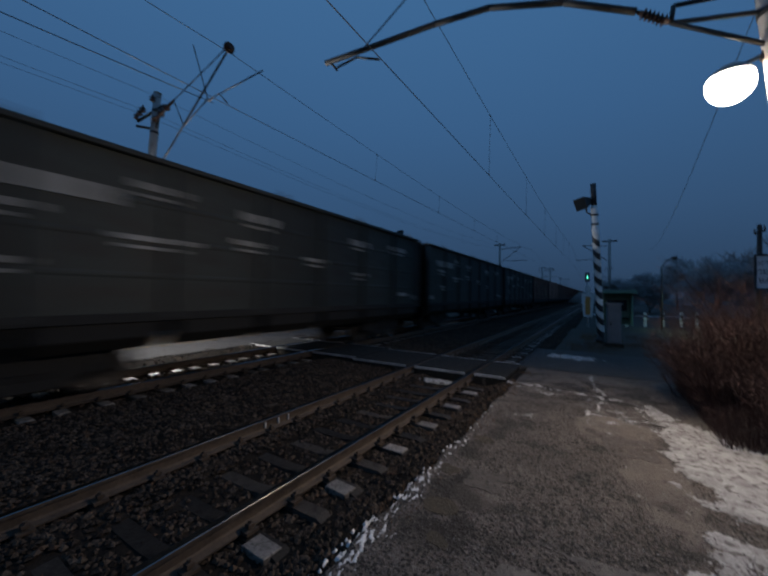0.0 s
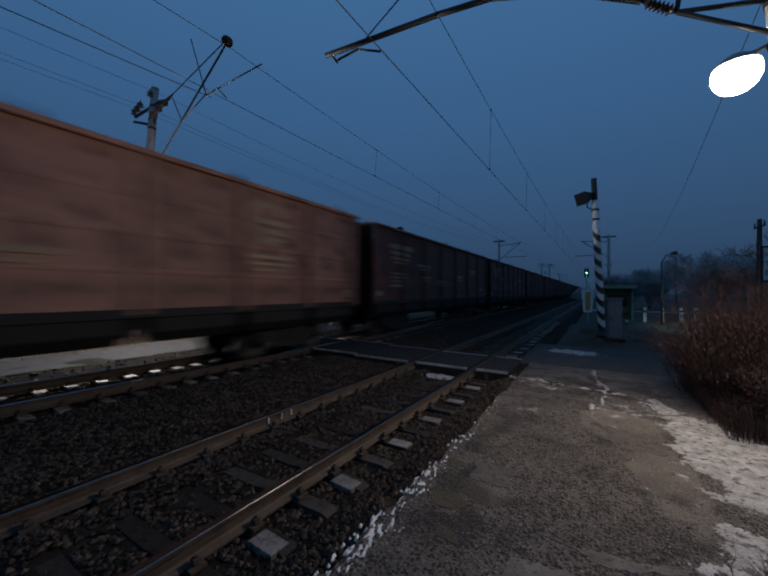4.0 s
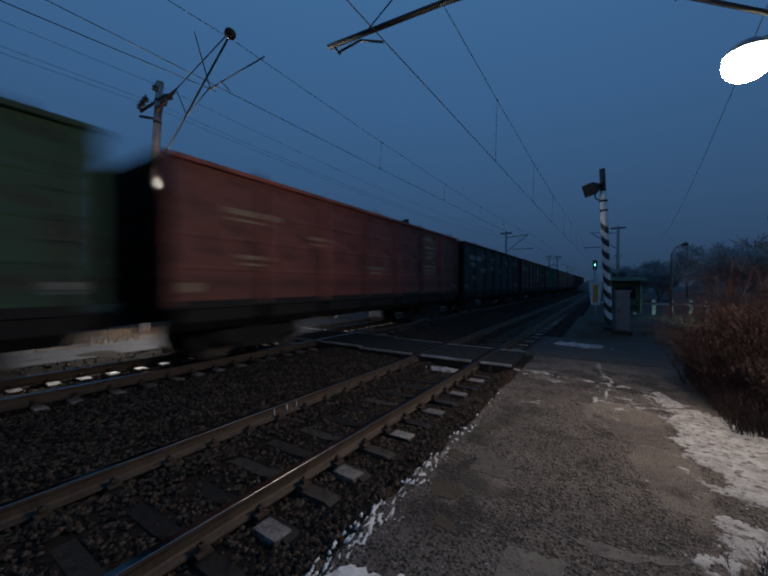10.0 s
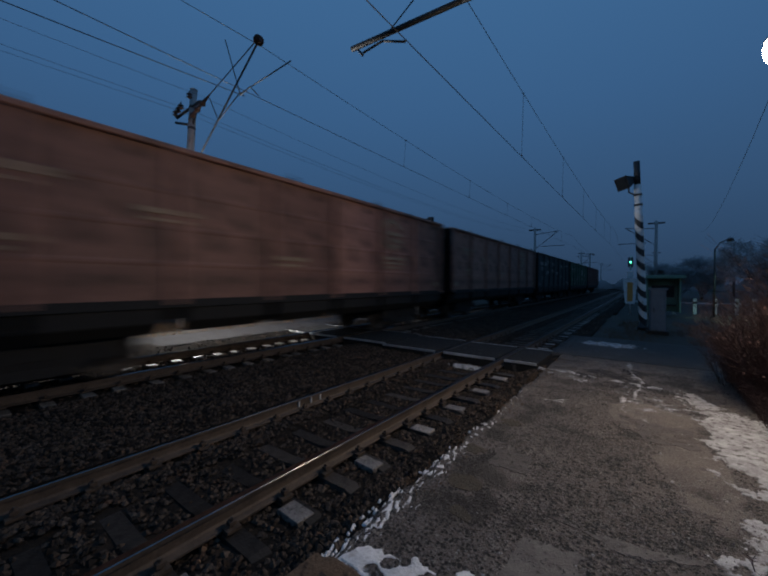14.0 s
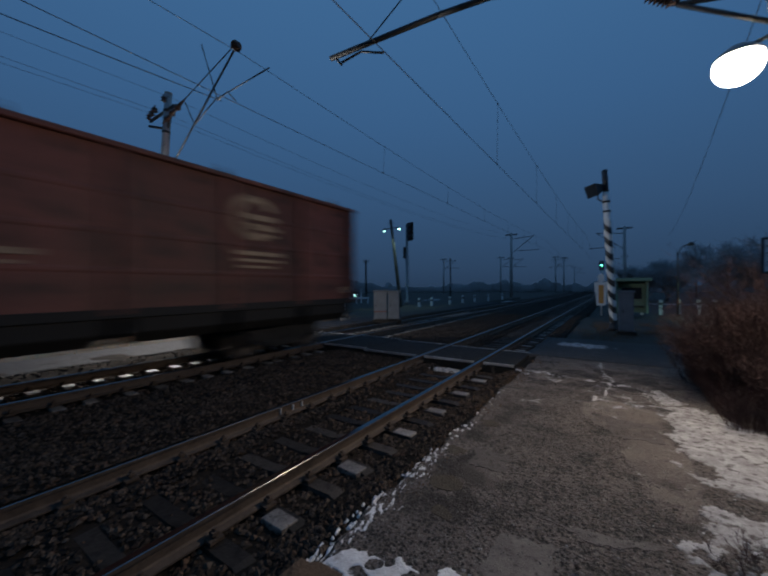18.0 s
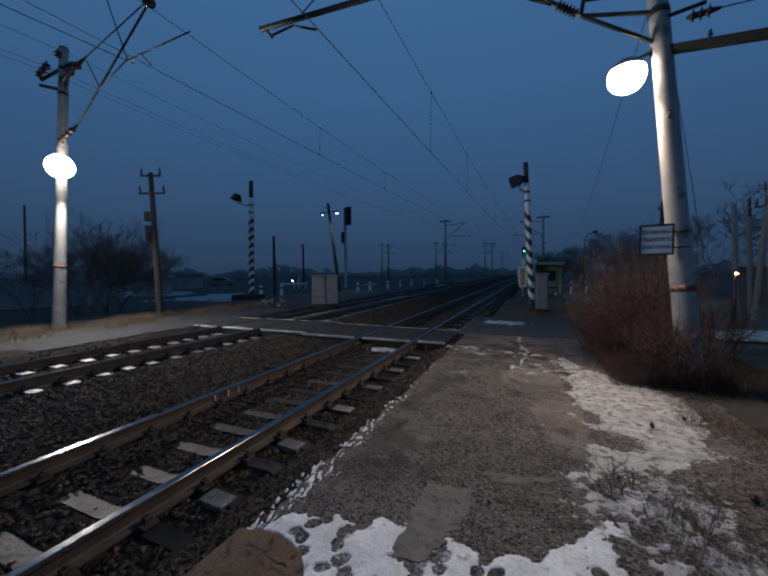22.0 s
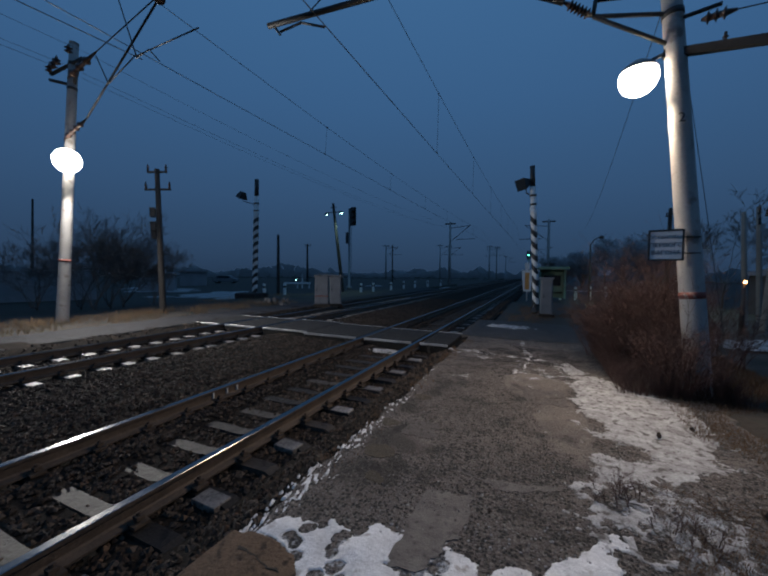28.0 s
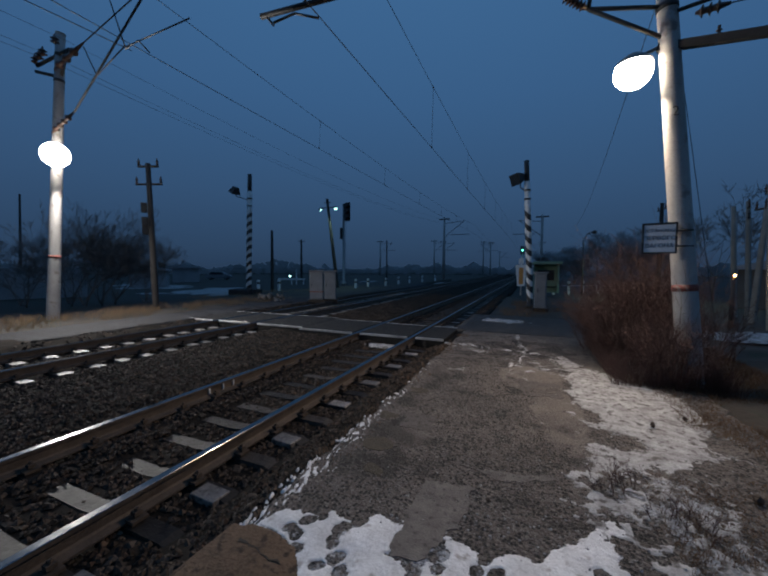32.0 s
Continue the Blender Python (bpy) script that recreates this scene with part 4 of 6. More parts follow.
# ---- catenary ----
cr = thing("catenary_bracket", pose(0, 0, 0), "long dark steel bracket with ribbed insulators over the near track", "bracket", "catenary brackets")
J = (0.37, 6.05, 5.9)
bars("bar", [((1.45, 6.3, 5.8), J), ((1.42, 6.32, 6.15), (0.4, 6.05, 6.14)), ((1.49, 6.3, 5.3), J), ((0.4, 6.05, 6.14), J)], 0.032, M_DARKSTEEL, cr)
part("insulator", insulator(J, (-0.05, 5.93, 6.16), 0.085, 6), M_INSUL, cr)
arm = [(-0.05, 5.93, 6.16), (-1.0, 5.7, 6.55), (-2.1, 5.45, 6.76), (-3.0, 5.24, 6.7), (-5.1, 4.75, 6.44)]
bars("arm_tube", list(zip(arm, arm[1:])), 0.05, M_DARKSTEEL, cr)
bars("steady_arm", [((-4.98, 4.78, 6.42), (-4.85, 4.8, 6.25)), ((-4.85, 4.8, 6.3), (-4.45, 4.9, 6.42)), ((-4.45, 4.9, 6.42), (-4.0, 5.0, 6.28))], 0.022, M_DARKSTEEL, cr)
bars("stay_wire", [((-4.4, 4.92, 6.5), (-3.2, 5.2, 7.6)), ((-3.2, 5.2, 7.6), (1.31, 6.35, 6.8))], 0.012, M_WIRE, cr)
cl = thing("catenary_bracket", pose(-0.06, -0.12, 0.09), "dark steel catenary bracket with struts over the far track", "bracket", "catenary brackets")
part("insulator", insulator((-15.3, 6.3, 8.35), (-13.15, 6.12, 8.62), 0.13, 3), M_INSUL, cl)
part("insulator", insulator((-15.4, 6.2, 6.25), (-14.1, 6.25, 6.75), 0.1, 4), M_INSUL, cl)
bars("strut", [((-14.1, 6.25, 6.75), (-9.36, 5.65, 8.75))], 0.03, M_DARKSTEEL, cl)
bars("tie_rod", [((-13.15, 6.12, 8.62), (-9.5, 5.67, 8.82)), ((-13.2, 6.12, 8.5), (-12.4, 6.02, 7.45)), ((-12.4, 6.02, 7.4), (-10.62, 5.8, 7.72)), ((-10.62, 5.8, 7.68), (-11.75, 5.94, 9.9)), ((-10.62, 5.8, 7.68), (-7.6, 5.4, 7.36)), ((-10.62, 5.8, 7.62), (-9.9, 5.7, 7.62)), ((-9.9, 5.7, 7.62), (-9.4, 5.65, 7.17))], 0.017, M_DARKSTEEL, cl)
part("clamp", insulator((-9.5, 5.67, 8.85), (-9.2, 5.63, 8.6), 0.14, 2), M_INSUL, cl)
ca = thing("pole_crossarm", pose(0, 0, 0), "steel crossarm with pin insulators on top of the far pole", "crossarm")
bars("bar", [((-16.25, 6.1, 8.72), (-14.85, 6.4, 9.12)), ((-16.2, 6.05, 8.5), (-15.45, 6.3, 8.3)), ((-14.9, 6.35, 9.05), (-15.4, 6.35, 8.15))], 0.055, M_DARKSTEEL, ca)
for x, z in ((-16.22, 8.75), (-15.95, 8.83), (-15.72, 8.9), (-14.95, 9.1)):
    part("pin_insulator", insulator((x, 6.05, z), (x, 6.05, z + 0.32), 0.12, 2), M_INSUL, ca)
cb = thing("pole_crossarm", pose(0, 0, 0), "heavy wooden crossarm with insulators on the near pole", "crossarm")
bm = B()
box(bm, -0.1, -0.06, -0.05, 1.6, 0.06, 0.05, leaning((1.46, 6.3, 5.2), (2.2, 6.0, 5.0)) @ pose(0, 0, 0, 0, -90, 0))
part("beam", bm, M_WOOD, cb)
bars("bar", [((1.42, 6.3, 5.68), (1.97, 6.1, 5.66))], 0.03, M_DARKSTEEL, cb)
part("insulator", insulator((1.77, 6.2, 5.55), (2.12, 6.05, 5.5), 0.09, 3), M_INSUL, cb)
part("pin_insulator", insulator((2.02, 6.1, 5.1), (2.02, 6.1, 5.25), 0.04, 2), M_INSUL, cb)


def wire(name, pts, r, label, category="wire", group="overhead wires"):
    bm = B()
    pts = [Vector(p) for i, p in enumerate(pts) if i == 0 or (Vector(p) - Vector(pts[i - 1])).length > 1e-4]
    rings = []
    for i, p in enumerate(pts):
        d = (pts[min(i + 1, len(pts) - 1)] - pts[max(i - 1, 0)]).normalized()
        u = d.cross(Vector((0, 0, 1)) if abs(d.z) < 0.9 else Vector((1, 0, 0))).normalized()
        v = u.cross(d)
        rings.append([bm.verts.new(p + r * (u * math.cos(k * 1.2566) + v * math.sin(k * 1.2566))) for k in range(5)])
    for a, b in zip(rings, rings[1:]):
        for k in range(5):
            bm.faces.new((a[k], a[(k + 1) % 5], b[(k + 1) % 5], b[k]))
    bm.faces.new(rings[0][::-1])
    bm.faces.new(rings[-1])
    return whole(name, bm, M_WIRE, label, category, group)


def sag(a, b, d, n=12):
    a, b = Vector(a), Vector(b)
    return [a.lerp(b, i / n) - Vector((0, 0, d * 4 * (i / n) * (1 - i / n))) for i in range(n + 1)]


def run(x, z, hz, y0):
    contact = sag((x, -45, z), (x, y0, z), 0.05) + sag((x, y0, z), (x + 0.3, y0 + 52, z + 0.25), 0.05) + sag((x + 0.3, y0 + 52, z + 0.25), (x, y0 + 104, z + 0.2), 0.05)
    wire("contact_wire", contact, 0.010, "thin dark contact wire above the rails")
    m = sag((x, -45, hz), (x, y0, hz), 0.5) + sag((x, y0, hz), (x + 0.3, y0 + 52, hz + 0.2), 0.55, 20) + sag((x + 0.3, y0 + 52, hz + 0.2), (x, y0 + 104, hz), 0.9)
    wire("messenger_wire", m, 0.009, "thin dark messenger wire sagging over the contact wire")
    for i in range(1, 7):
        f = i / 7
        p = Vector((x, y0, z)).lerp(Vector((x + 0.3, y0 + 52, z + 0.25)), f)
        q = Vector((x, y0, hz)).lerp(Vector((x + 0.3, y0 + 52, hz + 0.2)), f)
        top = q.z - 0.55 * 4 * f * (1 - f)
        bm = B()
        tube(bm, (p.x, p.y, p.z - 0.03), (p.x, p.y + 0.15, top), 0.007, n=4)
        tube(bm, (p.x, p.y - 0.03, p.z), (p.x, p.y + 0.03, p.z), 0.03, n=6)
        tube(bm, (p.x, p.y + 0.12, top), (p.x, p.y + 0.18, top), 0.028, n=6)
        whole("dropper", bm, M_WIRE, "thin dropper with small clamps between the wires", "dropper", "droppers")


run(NEAR, 6.32, 8.85, 5.0)
run(FAR, 7.2, 8.72, 5.65)
wire("stay", sag((-12.0, -20, 7.3), (-10.6, 5.8, 7.72), 0.2) , 0.012, "guy wire to the far bracket")
for x, z in ((-16.2, 9.06), (-15.95, 9.14), (-14.95, 9.4)):
    wire("power_line", sag((x, -40, z + 0.1), (x, 6.4, z), 0.5) + sag((x, 6.4, z), (x + 1, 58, z + 0.6), 0.8), 0.006, "thin power line along the far poles")
wire("service_cable", sag((1.35, 6.4, 5.95), (3.9, 45, 6.9), 1.0), 0.006, "thin cable leaving the near pole")
wire("service_cable", sag((1.6, 6.4, 5.5), (2.2, 6.2, 0.9), -0.05), 0.005, "thin cable hanging down beside the near pole")
wire("service_cable", sag((2.12, 6.05, 5.5), (9.0, 5.5, 5.9), 0.2), 0.009, "thin cable leaving the crossarm")

# sign on the near pole
sg = thing("stop_sign_board", pose(1.43, 6.06, 2.25, 90, 0, -8), "small white sign with black frame and lettering on a pole", "sign")
bm = B()
box(bm, -0.2, -0.22, -0.012, 0.2, 0.22, 0.004)
part("plate", bm, M_SIGN, sg)
bm = B()
for x0, y0, x1, y1 in ((-0.215, -0.235, 0.215, -0.21), (-0.215, 0.21, 0.215, 0.235), (-0.215, -0.21, -0.19, 0.21), (0.19, -0.21, 0.215, 0.21)):
    box(bm, x0, y0, -0.02, x1, y1, 0.012)
part("frame", bm, M_BLACK, sg, "black frame")
for i, word in enumerate(("ОСТАНОВКА", "ПЕРВОГО", "ВАГОНА")):
    letters(word, 0.085 if i else 0.066, pose(0, 0.115 - 0.115 * i, 0.006), M_BLACK, "lettering", sg, "black lettering")
letters("2", 0.2, near_pole.matrix_basis.inverted() @ pose(1.58, 6.13, 4.15, 88, 0, 14), M_BLACK, "painted_digit", near_pole, "black painted digit")
bm = B()
tube(bm, (0.2, 0.12, -0.02), (0.42, 0.12, -0.12), 0.012, n=6)
part("bracket", bm, M_DARKSTEEL, sg)
bm = B()
tube(bm, (0.2, -0.12, -0.02), (0.42, -0.12, -0.12), 0.012, n=6)
part("bracket", bm, M_DARKSTEEL, sg)

# ---- striped warning masts ----


def striped_mast(base, top, r, flip, label):
    b, t = Vector(base), Vector(top)
    h = (t - b).length
    m = thing("striped_mast", leaning(base, top), label, "mast", "striped masts")
    bm = B()
    lathe(bm, [(r * 1.5, 0), (r * 1.5, 0.12), (r, 0.14), (r, 0.3)], 16)
    part("foot", bm, M_BLACK, m)
    pitch, n = 0.56, 20
    lo, hi = 0.3, h * 0.72
    turns = int((hi - lo) / (pitch / 2))
    for k in range(turns):
        bm = B()
        z0 = lo + k * pitch / 2
        lower = [bm.verts.new((r * math.cos(2 * math.pi * i / n), r * math.sin(2 * math.pi * i / n), z0 + (0.17 * math.cos(2 * math.pi * i / n + flip)))) for i in range(n)]
        upper = [bm.verts.new((v.co.x, v.co.y, v.co.z + pitch / 2)) for v in lower]
        for i in range(n):
            j = (i + 1) % n
            bm.faces.new((lower[i], lower[j], upper[j], upper[i])).smooth = True
        part("stripe", bm, M_WHITE if k % 2 else M_BLACK, m)
    bm = B()
    lathe(bm, [(r * 0.9, lo), (r * 0.9, h * 0.86)], 14)
    part("white_upper", bm, M_WHITE, m, "chipped white upper tube")
    bm = B()
    lathe(bm, [(r * 0.8, h * 0.84), (r * 0.8, h), (0.02, h + 0.02)], 14)
    part("dark_tip", bm, M_BLACK, m)
    for z in (h * 0.74, h * 0.8):
        bm = B()
        lathe(bm, [(r + 0.005, z - 0.04), (r + 0.02, z), (r + 0.005, z + 0.04)], 14)
        part("clamp", bm, M_DARKSTEEL, m)
    return m


def floodlight(where, yaw, tilt, to, label):
    f = thing("floodlight", pose(*where, 0, 0, yaw), label, "floodlight", "floodlights")
    bm = B()
    m = pose(0, 0, 0, tilt, 0, 0)
    a = [(-0.34, -0.27), (0.34, -0.27), (0.34, 0.27), (-0.34, 0.27)]
    front = [bm.verts.new(m @ Vector((x, -0.22, z))) for x, z in a]
    back = [bm.verts.new(m @ Vector((x * 0.5, 0.24, z * 0.5))) for x, z in a]
    for i in range(4):
        j = (i + 1) % 4
        bm.faces.new((front[i], front[j], back[j], back[i]))
    bm.faces.new(back)
    bm.faces.new(front[::-1])
    bevel(bm, 0.02)
    part("housing", bm, M_BLACK, f)
    bm = B()
    box(bm, -0.3, -0.228, -0.23, 0.3, -0.221, 0.23, m)
    part("lens", bm, M_GLASS, f, "dark lens")
    bm = B()
    d = pose(*where, 0, 0, yaw).inverted() @ Vector(to)
    tube(bm, (0, 0.1, -0.1), (0, 0.12, -0.42), 0.025, n=6)
    tube(bm, (0, 0.12, -0.42), d, 0.03, n=6)
    part("bracket", bm, M_DARKSTEEL, f)
    return f


striped_mast((-0.42, 17.13, -0.02), (-0.73, 17.13, 6.8), 0.14, 2.2, "black and white striped mast leaning slightly beside the path")
floodlight((-1.06, 17.05, 6.0), -50, 20, (-0.66, 17.13, 5.4), "dark floodlight on the near striped mast, unlit")
striped_mast((-18.92, 18.3, -0.1), (-18.76, 18.44, 8.35), 0.185, 2.2, "black and white striped mast across the tracks")
floodlight((-19.6, 17.9, 7.2), -100, 62, (-18.95, 18.35, 6.6), "dark floodlight across the tracks, unlit")

# ---- far side and distance ----


def plain_pole(base, top, r, label, arms=(), name="wooden_pole", material=None, category="pole"):
    b, t = Vector(base), Vector(top)
    h = (t - b).length
    p = thing(name, leaning(base, top), label, category, "background poles")
    bm = B()
    lathe(bm, [(r * 1.2, -0.4), (r * 1.15, 0), (r, h * 0.5), (r * 0.8, h)], 10)
    part("shaft", bm, material or M_WOOD, p)
    for z, half, yaw in arms:
        bm = B()
        box(bm, -half, -0.04, -0.035, half, 0.04, 0.035, pose(0, 0, h * z, 0, 0, yaw))
        a = part("crossarm", bm, M_WOOD, p)
        for s in (-1, 1):
            e = pose(0, 0, h * z, 0, 0, yaw) @ Vector((s * half * 0.92, 0, 0.03))
            part("pin_insulator", insulator(e, e + Vector((0, 0, 0.3)), 0.075, 2), M_INSUL, a)
    return p


wp = plain_pole((-15.41, 9.38, 0), (-15.48, 9.28, 6.2), 0.12, "old wooden pole with two crossarms and switch boxes", ((0.98, 0.42, 60), (0.86, 0.55, 60)))
for z, s in ((4.35, 0.14), (3.75, 0.17), (3.4, 0.1)):
    bm = B()
    box(bm, -s - 0.12, -0.34, z - 0.2, s - 0.12, -0.12, z + 0.2)
    bevel(bm, 0.02)
    part("switch_box", bm, M_DARKSTEEL, wp)
plain_pole((-40.1, 14.2, 0), (-40.0, 14.4, 7.9), 0.09, "thin dark pole beyond the yard")
plain_pole((-22.14, 24.43, -0.2), (-22.12, 24.45, 5.2), 0.14, "dark timber post by the road", ((0.85, 0.2, 20),))
plain_pole((-36.1, 47.6, 0), (-36.1, 47.6, 6.6), 0.13, "thin pole in the haze", ((0.95, 0.5, 20),))
tp = plain_pole((-17.17, 27.61, -0.1), (-17.96, 27.12, 8.2), 0.15, "leaning pole with a two-armed street lamp, one side lit", (), "lamp_pole")
rise = Vector((-0.79, -0.49, 8.3))
tp.matrix_basis = Matrix.Translation((-17.17, 27.61, -0.1)) @ Vector((0, 0, 1)).rotation_difference(rise).to_matrix().to_4x4() @ pose(0, 0, 0, 0, 0, 32)
bm = B()
tube(bm, (-0.75, 0, 7.55), (0.75, 0, 7.55), 0.04, n=6)
part("crossarm", bm, M_DARKSTEEL, tp)
for s in (-1, 1):
    bm = B()
    lathe(bm, [(0.05, 0.15), (0.2, 0.02), (0.22, -0.03), (0.05, -0.05)][::-1], 12, pose(0.68 * s, 0, 7.45))
    part("lamp_head", bm, M_DARKSTEEL, tp)
    bm = B()
    g = 1.0 if s > 0 else 0.5
    lathe(bm, [(0.05 * g, -0.13), (0.13 * g, -0.1), (0.15 * g, -0.055)], 12, pose(0.68 * s, 0, 7.45))
    part("lamp_glass", bm, M_CYANLIGHT, tp, "pale green glowing glass")
bm = B()
tube(bm, (-0.3, 0, 8.0), (0.3, 0, 8.0), 0.03, n=6)
part("crossarm", bm, M_WOOD, tp)

rs = thing("railway_signal", pose(-19.4, 32.65, 0), "tall railway signal mast with a dark three-lamp head", "signal")
bm = B()
lathe(bm, [(0.3, -0.1), (0.3, 0.3), (0.14, 0.4), (0.11, 8.8)], 14)
part("mast", bm, M_GREYSTEEL, rs)
bm = B()
box(bm, 0.1, -0.1, 6.9, 0.85, 0.05, 8.9)
bevel(bm, 0.1, 2)
part("head", bm, M_BLACK, rs)
for z in (7.3, 7.9, 8.5):
    bm = B()
    tube(bm, (0.48, -0.12, z), (0.48, -0.5, z + 0.03), 0.2, 0.22, 12)
    part("visor", bm, M_BLACK, rs)
bm = B()
box(bm, -0.35, -0.2, 5.0, -0.1, 0.2, 6.2)
part("relay_box", bm, M_DARKSTEEL, rs)
bm = B()
for z in np.arange(0.6, 8.6, 0.35):
    tube(bm, (-0.18, 0.14, float(z)), (0.18, 0.14, float(z)), 0.014, n=4)
for s in (-0.18, 0.18):
    tube(bm, (s, 0.14, 0.3), (s, 0.14, 8.7), 0.016, n=4)
part("ladder", bm, M_DARKSTEEL, rs)


def cabinet(m, w, d, h, label, doors):
    c = thing("trackside_cabinet", m, label, "cabinet", "trackside cabinets")
    bm = B()
    box(bm, -w / 2, -d / 2, 0.1, w / 2, d / 2, h)
    bevel(bm, 0.015)
    part("body", bm, M_CABINET, c)
    bm = B()
    box(bm, -w / 2 - 0.05, -d / 2 - 0.05, h, w / 2 + 0.05, d / 2 + 0.05, h + 0.06)
    part("lid", bm, M_CABINET, c)
    bm = B()
    box(bm, -w / 2 - 0.08, -d / 2 - 0.08, -0.15, w / 2 + 0.08, d / 2 + 0.08, 0.1)
    part("plinth", bm, M_CONCRETE, c)
    for i in range(doors):
        x0 = -w / 2 + 0.03 + i * (w - 0.06) / doors
        bm = B()
        box(bm, x0 + 0.01, -d / 2 - 0.02, 0.16, x0 + (w - 0.06) / doors - 0.01, -d / 2, h - 0.05)
        bevel(bm, 0.006)
        p = part("door", bm, M_CABINET, c)
        bm = B()
        box(bm, x0 + 0.06, -d / 2 - 0.045, h * 0.5, x0 + 0.09, -d / 2 - 0.02, h * 0.5 + 0.14)
        part("handle", bm, M_DARKSTEEL, p)
    return c


c1 = cabinet(pose(-11.15, 15.35, 0.0, 0, 0, 33), 0.72, 0.6, 1.62, "grey metal relay cabinet with a faint red stripe", 1)
bm = B()
box(bm, -0.355, -0.325, 0.5, 0.355, -0.32, 0.56)
part("stripe", bm, M_REDBAND, c1)
c2 = cabinet(pose(-10.55, 15.77, 0.0, 0, 0, 33), 0.62, 0.6, 1.6, "second grey metal relay cabinet beside the far track", 1)
cabinet(pose(-0.02, 15.9, 0.0, 0, 0, 5), 0.46, 0.4, 1.6, "pale grey cabinet behind the striped mast", 1)
hp = thing("stone_heap", pose(-14.0, 14.9, 0), "low heap of pale rubble by the cabinets", "rubble")
for _ in range(26):
    bm = B()
    x, y, r = random.gauss(0, 0.5), random.gauss(0, 0.3), rnd(0.08, 0.2)
    bmesh.ops.create_icosphere(bm, subdivisions=1, radius=r, matrix=pose(x, y, max(0.02, 0.3 - 0.4 * abs(x)) , rnd(0, 90), rnd(0, 90), 0) @ Matrix.Diagonal((1, rnd(0.6, 1), rnd(0.5, 0.9), 1)))
    part("rubble", bm, M_PATCH, hp)
pl = thing("timber_plinth", pose(-18.9, 18.0, -0.1), "low brown timber plinth at the foot of the far mast", "plinth")
for i in range(4):
    bm = B()
    box(bm, -0.9, -0.7 + i * 0.36, 0.0, 0.9, -0.4 + i * 0.36, 0.42 + rnd(-0.03, 0.03))
    bevel(bm, 0.02)
    part("beam", bm, M_WOOD, pl)


def guard_post():
    g = thing("guard_post", pose(-15.47, 28.04, -0.05), "short white guard post with a black band by the road", "post", "guard posts")
    bm = B()
    box(bm, -0.09, -0.09, -0.2, 0.09, 0.09, 0.5)
    part("shaft", bm, M_WHITE, g)
    bm = B()
    box(bm, -0.093, -0.093, 0.5, 0.093, 0.093, 0.66)
    part("band", bm, M_BLACK, g)
    bm = B()
    box(bm, -0.09, -0.09, 0.66, 0.09, 0.09, 0.86)
    bevel(bm, 0.015)
    part("top", bm, M_WHITE, g)
    return g


gp = guard_post()
for x, y in ((-15.2, 30.1), (-14.84, 33.7), (-14.95, 37.8), (-14.7, 41.1), (-14.2, 45.0), (-13.6, 49.5), (1.22, 30.26), (2.36, 31.02), (3.44, 31.75), (4.62, 32.54), (5.56, 33.17), (-21.5, 22.0), (-20.6, 23.5)):
    copy_thing(gp, pose(x, y, -0.05))

yb = thing("warning_board", pose(-1.15, 27.5, 0.2), "tapered white board with a yellow upright stripe by the track", "sign board")
bm = B()
prism(bm, [(-0.26, 0.3), (0.26, 0.3), (0.4, 1.9), (-0.4, 1.9)], -0.04, 0.04)
part("board", bm, M_WHITE, yb)
bm = B()
box(bm, -0.15, -0.05, 0.45, 0.15, -0.042, 1.7)
part("stripe", bm, M_YELLOW, yb)
bm = B()
tube(bm, (0, 0.08, -0.4), (0, 0.08, 2.5), 0.05, n=8)
box(bm, -0.16, -0.02, 1.95, 0.16, 0.08, 2.4)
part("post", bm, M_WHITE, yb)

sh = thing("shelter", pose(0.6, 29.2, -0.05), "small pale green shelter with a flat roof beside the line", "shelter")
bm = B()
box(bm, -0.85, 0.5, 0, 0.85, 0.58, 2.2)
part("back_wall", bm, M_GREENWALL, sh)
for s in (-1, 1):
    bm = B()
    box(bm, s * 0.85 - 0.05, -0.5, 0, s * 0.85 + 0.05, 0.5, 2.2)
    part("side_wall", bm, M_GREENWALL, sh)
bm = B()
box(bm, -1.1, -0.8, 2.2, 1.1, 0.75, 2.42)
bevel(bm, 0.02)
part("roof", bm, M_GREENWALL, sh)
bm = B()
box(bm, -0.7, 0.1, 0.42, 0.7, 0.45, 0.48)
part("bench", bm, M_WOOD, sh)
bm = B()
box(bm, -0.6, 0.47, 0.95, 0.6, 0.495, 1.75)
part("window", bm, M_GLASS, sh)


sl = thing("street_lamp_pole", pose(2.87, 27.4, -0.1), "dark street lamp pole with a curved arm by the road", "street lamp")
bm = B()
lathe(bm, [(0.07, 0), (0.045, 3.95)], 10)
part("post", bm, M_BLACK, sl)
for a, b in (((0, 0, 3.93), (0.2, -0.04, 4.3)), ((0.2, -0.04, 4.3), (0.5, -0.1, 4.47))):
    bm = B()
    tube(bm, a, b, 0.03, n=8)
    part("arm", bm, M_BLACK, sl)
bm = B()
lathe(bm, [(0.02, 0.1), (0.1, 0.08), (0.15, 0.0), (0.16, -0.1), (0.15, -0.1), (0.13, 0.0)][::-1], 12, pose(0.62, -0.12, 4.47))
part("lamp_head", bm, M_DARKSTEEL, sl)
# Glass set glowing as an assumed source; the head itself looks dark.
bm = B()
lathe(bm, [(0.02, -0.05), (0.1, -0.03), (0.12, -0.021)], 12, pose(0.62, -0.12, 4.45))
